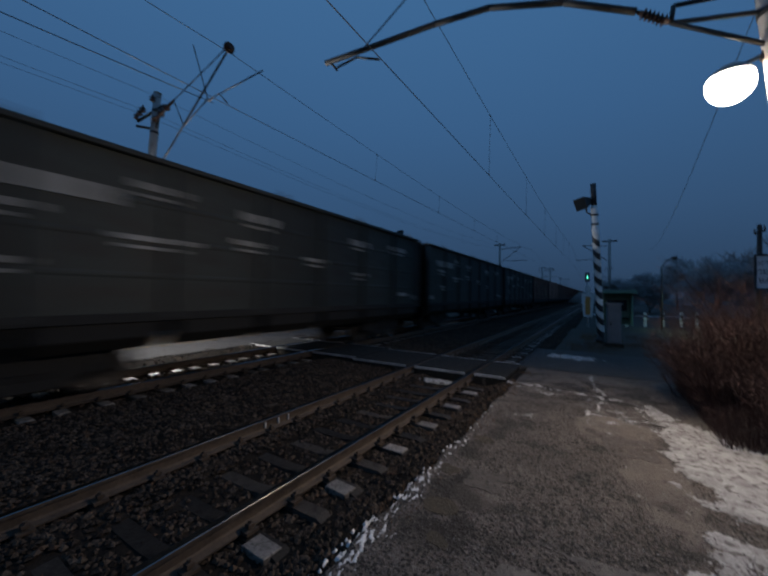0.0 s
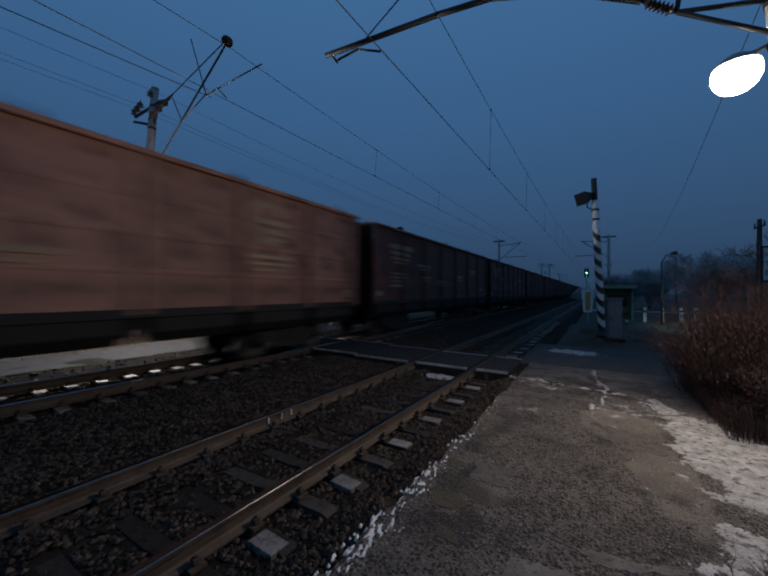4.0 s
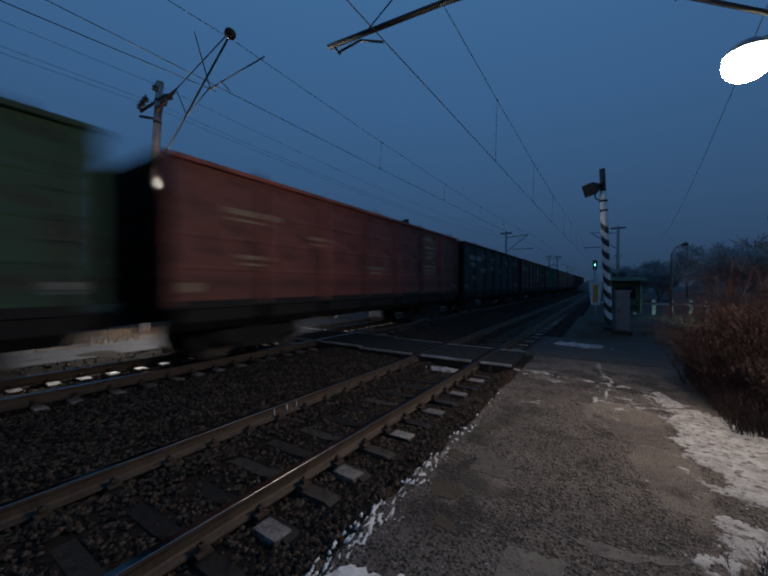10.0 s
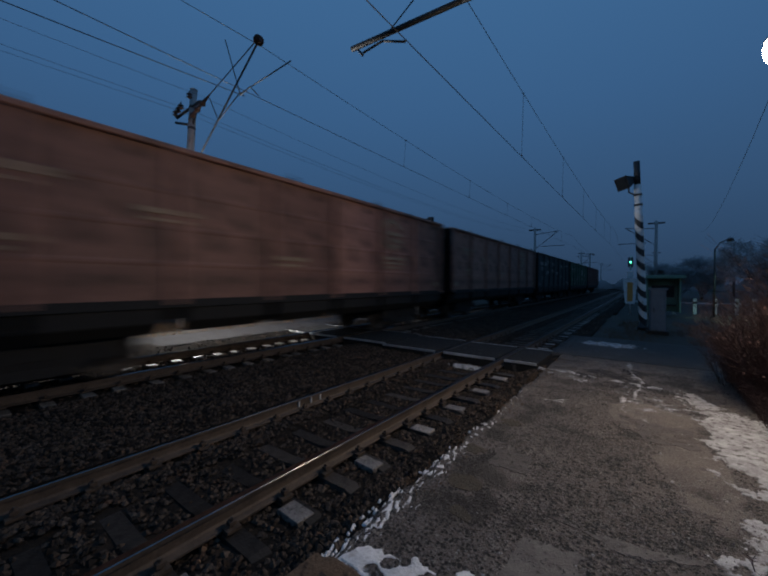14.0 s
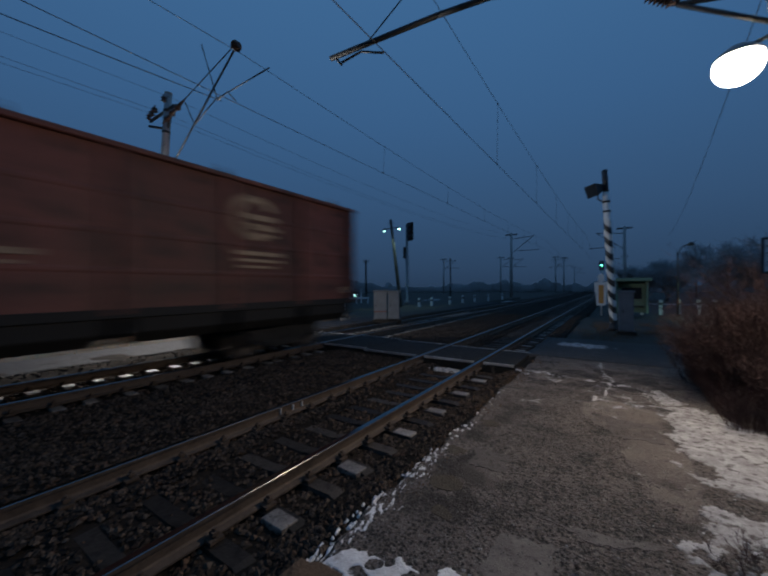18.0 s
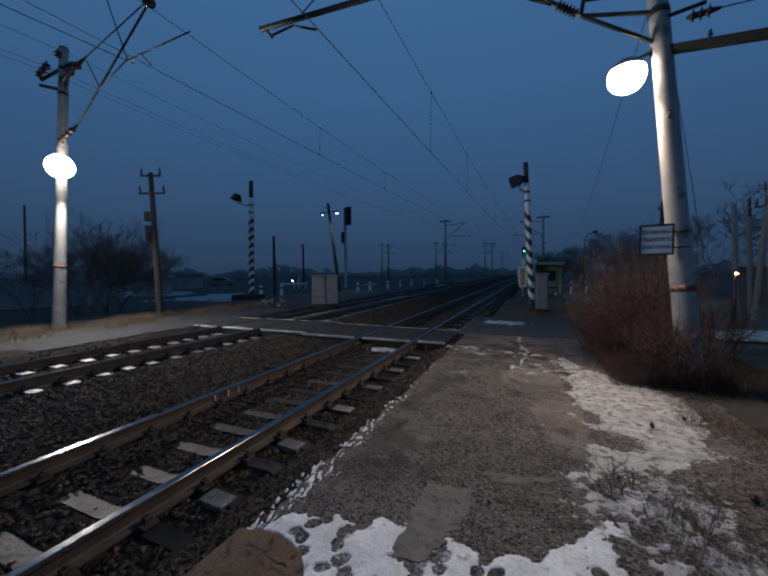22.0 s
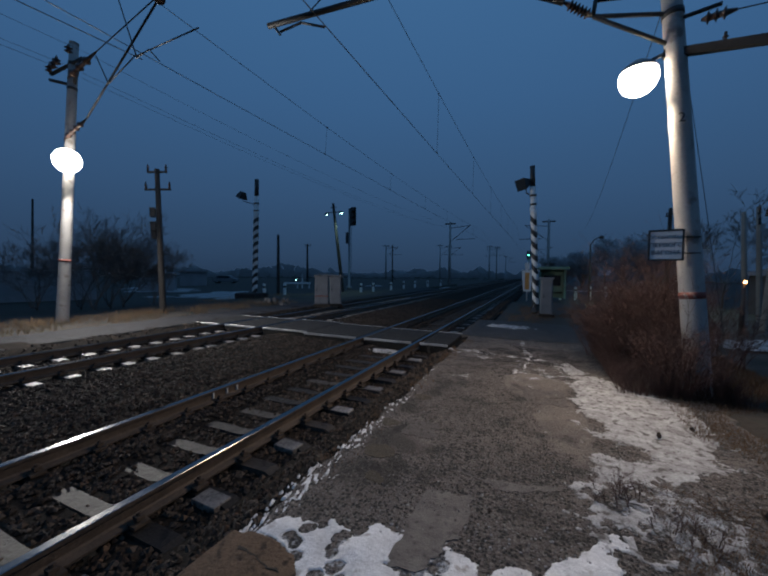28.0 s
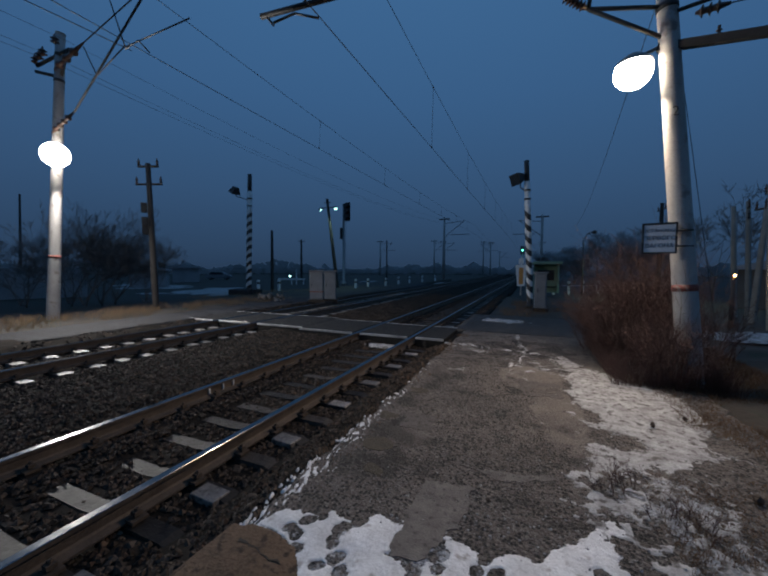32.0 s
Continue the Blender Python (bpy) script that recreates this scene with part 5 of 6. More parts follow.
part("lamp_glass", bm, M_CYANLIGHT, sl)


def far_mast(x, y, h, side):
    m = thing("catenary_mast", pose(x, y, -0.1), "distant catenary mast with a bracket, dim in the haze", "mast", "distant catenary masts")
    bm = B()
    lathe(bm, [(0.24, 0), (0.16, h)], 10)
    part("shaft", bm, M_POLE, m)
    for z0, x0, z1, x1 in ((h * 0.9, 0, h * 0.93, 3.4), (h * 0.68, 0, h * 0.92, 3.2), (h * 0.72, 1.0, h * 0.72, 4.2)):
        bm = B()
        tube(bm, (x0 * side, 0, z0), (x1 * side, 0, z1), 0.05, n=6)
        part("bracket_tube", bm, M_DARKSTEEL, m)
    bm = B()
    box(bm, -0.9, -0.06, h * 0.96, 0.9, 0.06, h * 0.98)
    part("crossarm", bm, M_DARKSTEEL, m)
    return m


far_mast(-14.3, 57.8, 10.6, 1)
for x, y, h, s in ((-26.0, 95, 10, 1), (-24.2, 98, 10, 1), (-14.5, 110, 10.5, 1), (-12.8, 114, 10.5, -1), (0.8, 58, 10.2, -1), (-36, 80, 9, 1), (2.0, 112, 10, -1), (-14.4, 165, 10, 1)):
    far_mast(x, y, h, s)
for x, y, h in ((11.2, 78, 8.5), (7.84, 29.8, 6.45), (-60, 60, 8), (-44, 58, 7.5), (-30, 70, 8.0)):
    plain_pole((x, y, -0.3), (x + rnd(-0.15, 0.15), y, h), 0.14, "dark wooden line pole in the haze", ((0.93, 0.7, rnd(0, 40)),))
for base, top, arms in (((8.0, 19.9, -0.3), (7.8, 19.95, 4.6), ()), ((8.78, 20.6, -0.3), (8.6, 20.7, 4.9), ((0.94, 0.5, 10), (0.85, 0.4, 10))), ((7.7, 17.8, -0.3), (7.95, 17.8, 4.4), ((0.95, 0.45, 20),)), ((7.32, 15.8, -0.3), (7.13, 15.9, 4.7), ((0.96, 0.5, 15), (0.86, 0.5, 15)))):
    plain_pole(base, top, 0.1, "pale weathered line pole lit faintly greenish near the hut", arms, "line_pole", M_PALEWOOD)

# ---- plants ----


def strips(name, blades, material, label="", parent=None, category="", kind=""):
    """Many thin three-sided stalks: each a list of points with radii."""
    vs, fs = [], []
    for pts in blades:
        rings = []
        for i, (p, r) in enumerate(pts):
            a = pts[min(i + 1, len(pts) - 1)][0] - pts[max(i - 1, 0)][0]
            u = a.orthogonal().normalized()
            w = a.cross(u).normalized()
            ring = []
            for k in range(3):
                c = p + (u * math.cos(k * 2.094) + w * math.sin(k * 2.094)) * r
                ring.append(len(vs))
                vs.append(c)
            rings.append(ring)
        for q, s in zip(rings, rings[1:]):
            for k in range(3):
                j = (k + 1) % 3
                fs.append((q[k], q[j], s[j], s[k]))
    ob = new(name, raw(name, vs, fs, material))
    ob.parent = parent
    return tagged(ob, label, category, kind=kind)


def leaves(name, spots, size, material, parent, label=""):
    vs, fs = [], []
    for p in spots:
        u = Vector((rnd(-1, 1), rnd(-1, 1), rnd(-0.6, 0.6))).normalized()
        w = u.orthogonal().normalized()
        s = size * rnd(0.5, 1.4)
        a = len(vs)
        vs += [p - u * s, p + w * s * 0.4, p + u * s, p - w * s * 0.35 + Vector((0, 0, s * 0.2))]
        fs.append((a, a + 1, a + 2, a + 3))
    ob = new(name, raw(name, vs, fs, material))
    ob.parent = parent
    return tagged(ob, label)


def grow(p, d, length, r, depth, out, ends, spread=0.6, droop=0.0, steps=3, fine=0.0):
    r = max(r, fine)
    pts = [(p.copy(), r)]
    for i in range(steps):
        d = (d + Vector((rnd(-1, 1), rnd(-1, 1), rnd(-0.6, 0.8) - droop)) * 0.16).normalized()
        p = p + d * (length / steps)
        pts.append((p.copy(), r * (1 - 0.55 * (i + 1) / steps)))
        if depth and i:
            for _ in range(2 if depth > 1 else 3):
                e = (d + Vector((rnd(-1, 1), rnd(-1, 1), rnd(-0.5, 0.7))) * spread).normalized()
                grow(p.copy(), e, length * rnd(0.45, 0.75), r * 0.45, depth - 1, out, ends, spread, droop, steps, fine)
    out.append(pts)
    ends.append(p)


def shrub(centre, rx, ry, h, n, label, leaf=True):
    t = thing("shrub", pose(*centre), label, "shrub", "shrubs")
    out, ends = [], []
    for _ in range(n):
        a, q = rnd(0, 6.28), math.sqrt(random.random())
        base = Vector((rx * 0.75 * q * math.cos(a), ry * 0.75 * q * math.sin(a), -0.03))
        lean = Vector((0.28 * q * math.cos(a) + rnd(-0.2, 0.2), 0.28 * q * math.sin(a) + rnd(-0.2, 0.2), 1)).normalized()
        grow(base, lean, h * rnd(0.45, 1.0) * (1.05 - 0.45 * q * q), (rnd(0.005, 0.011) if h > 0.5 else rnd(0.0035, 0.006)), 2, out, ends, 0.85)
    strips("twig_mass", out, M_TWIG, "", t, kind="stuff")
    if leaf:
        spots = [p + Vector((rnd(-0.04, 0.04), rnd(-0.04, 0.04), rnd(-0.04, 0.04))) for pts in out for p, _ in pts[1:] if h * 1.05 > p.z > h * rnd(0.0, 0.75) and random.random() < 0.5]
        leaves("foliage", spots, 0.017, M_DRYLEAF, t)["kind"] = "stuff"
    return t


def tree(base, h, r, label, depth=3, spread=0.7, wood=None, fine=0.0, low=1.0):
    t = thing("tree", pose(*base), label, "tree", "bare trees")
    out, ends = [], []
    trunk = [(Vector((0, 0, -0.3)), r * 1.3), (Vector((rnd(-0.1, 0.1), rnd(-0.1, 0.1), h * 0.18 * low)), r), (Vector((rnd(-0.2, 0.2), rnd(-0.2, 0.2), h * 0.36 * low)), r * 0.8)]
    for i in range(6 if low == 1.0 else 9):
        a = i * 1.05 + rnd(-0.3, 0.3)
        grow(trunk[1 + i % 2][0].copy(), Vector((0.6 * math.cos(a), 0.6 * math.sin(a), 1)).normalized(), h * rnd(0.4, 0.62) / (0.4 + 0.6 * low), r * 0.5, depth, out, ends, spread, 0.0, 3, fine)
    if fine >= 0.02:
        for e in list(ends):
            for _ in range(3):
                out.append([(e, 0.02), (e + Vector((rnd(-0.7, 0.7), rnd(-0.7, 0.7), rnd(-0.4, 0.6))), 0.012)])
    strips("trunk", [trunk], M_BARK, "", t)
    strips("crown", out, wood or M_BARK, "bare tangled branches", t, kind="stuff")
    return t


shrub((1.36, 7.55, 0), 0.6, 0.85, 1.5, 190, "dense reddish-brown leafless shrub beside the concrete pole")
shrub((1.6, 7.1, 0), 0.5, 0.6, 1.5, 110, "reddish-brown dry shrub at the foot of the pole")
shrub((1.62, 5.95, 0), 0.36, 0.3, 0.85, 70, "reddish-brown dry shrub in front of the pole")
shrub((1.1, 8.5, 0), 0.5, 0.7, 0.8, 95, "low brown dry shrub at the edge of the path")
shrub((2.9, 8.6, 0), 0.7, 0.8, 0.85, 50, "dark tangled dry shrub behind the pole")
shrub((0.36, 2.72, 0), 0.34, 0.26, 0.17, 15, "small bare twig bush rooted in the frosty path edge", False)
shrub((0.62, 2.4, 0), 0.3, 0.24, 0.13, 12, "low dead weed on the frosty ground", False)
tree((-21.3, 9.6, -0.3), 1.9, 0.05, "bare spreading tree behind the far pole", 4, 0.8, M_HAZETWIG, 0.006, 0.3)
tree((-22.4, 11.6, -0.3), 1.8, 0.05, "bare young tree by the yard wall", 4, 0.8, M_HAZETWIG, 0.006, 0.3)
tree((-20.6, 12.3, -0.3), 1.6, 0.045, "bare bushy tree near the wooden pole", 4, 0.8, M_HAZETWIG, 0.006, 0.2)
tree((-23.2, 9.9, -0.3), 2.1, 0.05, "bare bushy tree by the yard wall", 4, 0.8, M_HAZETWIG, 0.006, 0.2)
tree((-21.8, 10.6, -0.3), 2.3, 0.05, "bare bushy tree behind the far pole", 4, 0.7, M_HAZETWIG, 0.006, 0.25)
tree((-24.6, 8.6, -0.3), 1.6, 0.05, "low bare tree before the yard wall", 4, 0.8, M_HAZETWIG, 0.006, 0.2)
tree((9.4, 48.0, -0.3), 3.1, 0.22, "large dark bare tree beyond the crossing", 4, 0.9, M_HAZEWOOD, 0.022, 0.4)
tree((12.0, 47.0, -0.3), 2.4, 0.2, "dark bare tree beyond the crossing", 4, 0.9, M_HAZEWOOD, 0.022, 0.4)
tree((3.4, 60.0, -0.3), 2.6, 0.2, "dark bare tree far along the line", 4, 0.9, M_HAZEWOOD, 0.022, 0.4)
tree((5.8, 62.0, -0.3), 2.4, 0.18, "dark bare tree in the haze", 4, 0.9, M_HAZEWOOD, 0.022, 0.4)
tree((10.6, 29.0, -0.3), 4.2, 0.06, "bare tree behind the line poles", 4, 0.9, M_HAZETWIG, 0.011)


def grass(name, n, x0, x1, y0, y1, h, material, label, z=0.0, w=0.004):
    blades = []
    for _ in range(n):
        p = Vector((rnd(x0, x1), rnd(y0, y1), z - 0.02))
        if noise.noise((p.x * 0.9, p.y * 0.9, 2.0)) < -0.12:
            continue
        a, hh = rnd(0, 6.28), h * rnd(0.4, 1.2)
        d = Vector((math.cos(a), math.sin(a), 0)) * hh * rnd(0.2, 0.9)
        blades.append([(p, w), (p + d * 0.4 + Vector((0, 0, hh * 0.7)), w * 0.75), (p + d + Vector((0, 0, hh * 0.85)), w * 0.25)])
    return strips(name, blades, material, label, None, "grass", "stuff")


grass("dry_grass", 6500, -16.2, -13.2, 0.5, 16, 0.27, M_DRYGRASS, "tufts of dry yellow grass along the far strip", 0.0, 0.003)
grass("verge_grass", 26000, 1.32, 3.4, 1.2, 9.5, 0.09, M_GRASS, "matted brown grass at the path's edge", -0.015, 0.002)
grass("undergrowth", 5000, 0.85, 2.4, 5.7, 8.9, 0.5, M_TWIG, "tangled dead stalks under the shrubs", -0.02, 0.0026)
grass("weed_grass", 3500, 0.55, 1.6, 1.7, 3.1, 0.06, M_GRASS, "low brown weeds in the frosty gravel", -0.005, 0.0018)
grass("edge_grass", 900, -2.2, -1.85, 2.0, 9.0, 0.05, M_GRASS, "withered moss and grass along the asphalt edge")
grass("crossing_grass", 1800, -20.5, -16.5, 14, 24, 0.3, M_DRYGRASS, "dry grass round the far mast", -0.15)
grass("bank_grass", 2600, 0.6, 4.5, 10.5, 20, 0.22, M_GRASS, "dark dead grass beside the far path", -0.15)
grass("mast_grass", 2400, -2.0, 2.0, 13.3, 20, 0.3, M_GRASS, "dark dead grass round the foot of the near mast", -0.1)
sheet("mast_verge", -2.0, 2.2, 13.4, 24, 0.3, -0.06, 0.05, M_EARTH, "dark bare earth round the near mast", "ground")

# ---- snow and wear on the path ----


def level(x, y):
    return -0.005 + 0.018 * noise.fractal((x * 0.8, y * 0.8, 7.0), 0.9, 2.0, 4)


def snow(name, x0, x1, y0, y1, step, mask, high, material, label, base=None, category="snow", group="patches of snow", kind="stuff"):
    nx, ny = int((x1 - x0) / step), int((y1 - y0) / step)
    vs, index, fs, val = [], {}, [], {}
    for j in range(ny + 1):
        for i in range(nx + 1):
            val[i, j] = mask(x0 + i * step, y0 + j * step)
    for j in range(ny):
        for i in range(nx):
            q = ((i, j), (i + 1, j), (i + 1, j + 1), (i, j + 1))
            if max(val[c] for c in q) <= 0:
                continue
            f = []
            for c in q:
                if c not in index:
                    x, y, v = x0 + c[0] * step, y0 + c[1] * step, val[c]
                    index[c] = len(vs)
                    g = level(x, y) if base is None else base
                    vs.append((x, y, g + (high * min(1.0, v * 4) ** 0.6 if v > 0 else -0.02)))
                f.append(index[c])
            fs.append(tuple(f))
    return tagged(new(name, raw(name, vs, fs, material, True)), label, category, group, kind)


def nz(x, y, s, k=0.0):
    return noise.fractal((x * s, y * s, k), 0.8, 2.0, 4)


PRINTS, steps = [], random.Random(11)
for _ in range(26):
    px, py, pa = steps.uniform(-1.85, 0.15), steps.uniform(1.0, 1.66), steps.uniform(-0.7, 0.7)
    PRINTS += [(px, py, 0.04, pa), (px - 0.12 * math.sin(pa), py + 0.12 * math.cos(pa), 0.05, pa)]


def m_bottom(x, y):
    """Trampled snow: a ragged upper edge, a bare strip below the mortar patch, round boot marks."""
    top = min(1.72, 1.42 + 0.36 * (x + 2.05)) if x < -0.25 else 1.72 + 1.2 * (x + 0.25)
    v = 0.8 * (top + 0.1 * nz(x, 0, 2.4, 5.0) + 0.05 * nz(x, y, 6.0, 1.0) - y)
    v = min(v, 0.25 + 0.18 * nz(x, y, 5.0, 9.0) - 0.12 * max(0.0, x + 1.0))
    v = min(v, 0.9 * (x + 2.06 - 0.5 * max(0, y - 1.3) + 0.1 * nz(x, y, 4.0, 7.0)))
    v = min(v, 1.2 * (math.hypot((x + 1.95) / 1.1, y - 0.85) - 0.42))
    v = min(v, 0.8 * (0.22 - x) + 0.1 * nz(x, y, 5.0, 5.0), 0.8 * (y - 0.55) + 0.15 * nz(x, y, 4.0, 8.0))
    for px, py, pr, pa in PRINTS:
        dx, dy = x - px, y - py
        if abs(dx) + abs(dy) < 0.3:
            u, w = dx * math.cos(pa) + dy * math.sin(pa), dy * math.cos(pa) - dx * math.sin(pa)
            v = min(v, 2.0 * (math.hypot(u * 1.2, w * 0.8) - pr + 0.016 * nz(x, y, 12.0, 2.0)))
    if -1.12 < x + 0.05 * nz(x, y, 7.0, 4.0) < -0.82 and y > 1.42 + 0.15 * nz(x, y, 5.0, 3.0):
        v = -0.1
    return v


def m_edge(x, y):
    """Thin broken streaks along the asphalt's edge."""
    w = 0.085 + 0.05 * nz(0, y, 1.2, 4.0) - 0.016 * y
    line = -2.05 + 0.05 * noise.noise((y * 1.7, 0.5, 3.0)) + 0.02 * noise.noise((y * 6.0, 0.5, 8.0))
    return w - 0.8 * abs(x - line) + 0.15 * noise.fractal((x * 26.0 + y * 5.0, y * 10.0, 3.0), 0.7, 2.0, 3) - 0.045


def m_big(x, y):
    v = min(x - 0.14, 1.32 + 0.25 * (y - 3.5) - x, 0.8 * (0.31 + 0.716 * (7.2 - y) - x), 0.7 * (y - 2.62 - 0.66 * x), 0.3)
    v = min(v, 1.5 * (math.hypot((x - 0.46) * 0.75, y - 3.72) - 0.16), 1.5 * (math.hypot(x - 0.32, (y - 4.25) * 0.8) - 0.1))
    return v + 0.13 * nz(x, y, 2.6, 6.0) + 0.09 * nz(x, y, 9.0, 6.0) + 0.06 * nz(x, y, 27.0, 2.0) - 0.06


def m_frost(x, y):
    e = 1 - ((x - 0.55) / 0.7) ** 2 - ((y - 2.35) / 0.85) ** 2
    return 0.16 * min(e, 0.6) + 0.2 * nz(x, y, 3.4, 8.0) + 0.2 * nz(x, y, 11.0, 6.0) - 0.1


def m_crack(x, y):
    c = -0.56 + 0.1 * math.sin(y * 1.9) + 0.06 * nz(0, y, 2.0, 2.0)
    return 0.03 + 0.05 * nz(0, y, 2.6, 3.0) - abs(x - c) + 0.12 * nz(x, y, 11.0, 1.0) - (0.05 if y < 6.0 else 0.0)


def m_bits(x, y):
    v = 0.07 - math.hypot((x + 0.2) * 1.6, y - 3.85)
    for px, py, r in ((-1.95, 2.05, 0.1), (-0.9, 1.75, 0.05), (-1.5, 5.6, 0.12), (-0.3, 7.4, 0.1), (-1.35, 7.1, 0.14), (0.1, 6.9, 0.16), (-1.7, 7.75, 0.16)):
        v = max(v, r - math.hypot(x - px, (y - py) * 1.3))
    return v + 0.12 * nz(x, y, 5.0, 2.0) + 0.2 * nz(x, y, 13.0, 4.0) - 0.06


snow("snow_patch", -2.3, 0.45, 0.3, 2.4, 0.0125, m_bottom, 0.014, M_SNOW, "trampled white snow with footprints on the asphalt")
snow("snow_line", -2.3, -1.8, 0.75, 6.0, 0.008, m_edge, 0.005, M_SNOW, "broken line of snow along the asphalt edge")
snow("snow_crack", -0.95, -0.25, 5.6, 9.4, 0.02, m_crack, 0.008, M_FROST, "snow lying in a crack of the asphalt")
snow("snow_patch", -0.1, 2.0, 2.5, 7.4, 0.016, m_big, 0.005, M_FROST, "thin frozen snow, worn through in places, beside the path")
snow("frost_patch", -0.1, 1.5, 1.3, 3.3, 0.016, m_frost, 0.006, M_FROST, "thin patches of dirty frost among dead weeds")
snow("snow_bits", -2.1, 0.4, 1.6, 8.2, 0.022, m_bits, 0.008, M_FROST, "small scraps of snow on the asphalt")
snow("snow_patch", -2.2, 0.6, 11.2, 12.9, 0.028, lambda x, y: 0.35 * (1 - ((x + 1.2) / 0.75) ** 2 - ((y - 12.0) / 0.5) ** 2) + 0.3 * nz(x, y, 3.0, 3.0) + 0.35 * nz(x, y * 2.5, 4.5, 6.0) - 0.12, 0.02, M_FROST, "patch of snow on the path past the crossing", -0.01)
snow("snow_patch", -4.6, -3.35, 7.0, 7.9, 0.018, lambda x, y: 0.3 * (1 - ((x + 3.85) / 0.4) ** 2 - ((y - 7.5) / 0.18) ** 2) + 0.5 * nz(x, y, 8.0, 3.0) - 0.06, 0.02, M_FROST, "scrap of snow between the rails before the deck", -0.19)
snow("snowy_bank", 2.6, 8.0, 9.5, 13.5, 0.08, lambda x, y: 0.3 * (1 - ((x - 5.2) / 2.6) ** 2 - ((y - 11.6) / 0.8) ** 2) + 0.3 * nz(x, y, 1.4, 3.0) - 0.05, 0.05, M_FROST, "strip of bluish snow on the bank behind the pole", 0.0)
snow("snowy_road", -48, -19.0, 13.5, 40, 0.35, lambda x, y: 0.2 - 0.09 * abs(y - 20.5 - 0.25 * (-22 - x)) + 0.35 * nz(x, y, 0.16, 3.0), 0.05, M_FROST, "snow-covered road beyond the far mast", -0.33)
snow("snowy_yard", -26, 8, 46, 58, 0.4, lambda x, y: 0.15 - 0.1 * abs(y - 51) + 0.3 * nz(x, y, 0.2, 5.0), 0.05, M_FROST, "pale frozen road behind the guard posts", -0.33)

for n, cx, cy, rx, ry in ((110, 0.98, 4.75, 0.62, 1.0), (160, 0.72, 2.5, 0.6, 0.7), (120, -0.55, 1.95, 0.6, 0.25)):
    spots = [(random.gauss(cx, rx), random.gauss(cy, ry)) for _ in range(n)]
    spots = [(x, y, level(x, y) + 0.006) for x, y in spots if -0.6 - (cx < 0) < x < 1.9]
    stones("frost_crumbs", spots, "scattered crumbs of frozen snow on the ground", 0.011, M_FROST)

snow("brown_slab", -2.2, -1.35, 0.3, 1.35, 0.02, lambda x, y: 1.2 * (0.43 - math.hypot((x + 1.95) / 1.1, (y - 0.85) * (1.0 if y > 0.85 else 0.3))) + 0.05 * nz(x, y, 4.0, 2.0), 0.014, M_SLAB, "cracked brown clay-stained slab at the track edge", None, "slab", "", "structure")


def flat_patch(name, outline, material, label, high=0.004):
    bm = B()
    top = [bm.verts.new((x + 0.05 * nz(x, y, 9.0), y + 0.05 * nz(y, x, 9.0), level(x, y) + high + 0.002)) for x, y in outline]
    low = [bm.verts.new((v.co.x, v.co.y, v.co.z - 0.04)) for v in top]
    bm.faces.new(top)
    for i in range(len(top)):
        j = (i + 1) % len(top)
        bm.faces.new((top[j], top[i], low[i], low[j]))
    return whole(name, bm, material, label, "repair patch", kind="structure")


def ring(pts, n=10):
    out = []
    for a, b in zip(pts, pts[1:] + pts[:1]):
        out += [(a[0] + (b[0] - a[0]) * k / n, a[1] + (b[1] - a[1]) * k / n) for k in range(n)]
    return out


flat_patch("repair_patch", ring([(-1.12, 2.22), (-0.74, 2.32), (-0.72, 2.0), (-0.86, 1.66), (-0.92, 1.42), (-1.18, 1.42), (-1.14, 1.8)]), M_PATCH, "smooth pale mortar patch on the asphalt")


def crack(pts, w, label):
    bm = B()
    a = [bm.verts.new((x, y + w * (1 + 0.5 * nz(x, y, 6.0)), level(x, y) + 0.006)) for x, y in pts]
    b = [bm.verts.new((x, y, level(x, y) + 0.012 + 0.006 * nz(x, y, 9.0))) for x, y in pts]
    c = [bm.verts.new((x, y - w * (1 + 0.5 * nz(x, y, 7.0)), level(x, y) - 0.004)) for x, y in pts]
    for i in range(len(pts) - 1):
        bm.faces.new((a[i], a[i + 1], b[i + 1], b[i]))
        bm.faces.new((b[i], b[i + 1], c[i + 1], c[i]))
    whole("asphalt_ridge", bm, M_PATCH, label, "asphalt ridge", kind="structure")


flat_patch("repair_patch", ring([(-1.72, 3.45), (-1.35, 3.5), (-1.3, 3.1), (-1.68, 3.05)]), M_OLDPATCH, "old dark repair patch sunk in the asphalt", 0.001)
flat_patch("repair_patch", ring([(-0.5, 5.35), (0.05, 5.4), (0.1, 4.75), (-0.42, 4.7)]), M_OLDPATCH, "smooth worn repair in the middle of the path", 0.001)
for mx, my, ms in ((-1.74, 2.62, 0.13), (-1.6, 2.2, 0.08), (-1.9, 3.3, 0.1), (-1.82, 4.3, 0.12)):
    flat_patch("moss_patch", [(mx + ms * 1.2 * math.cos(a), my + ms * math.sin(a)) for a in np.linspace(0, 2 * math.pi, 22)[:-1].tolist()], M_MOSS, "thin brown moss on the asphalt's damp edge", 0.002)
flat_patch("slab_crack", ring([(-2.02, 1.12), (-1.9, 1.085), (-1.78, 1.07), (-1.66, 1.05), (-1.66, 1.043), (-1.78, 1.06), (-1.9, 1.073), (-2.02, 1.108)], 3), M_EARTH, "thin dark crack across the brown slab", 0.015)
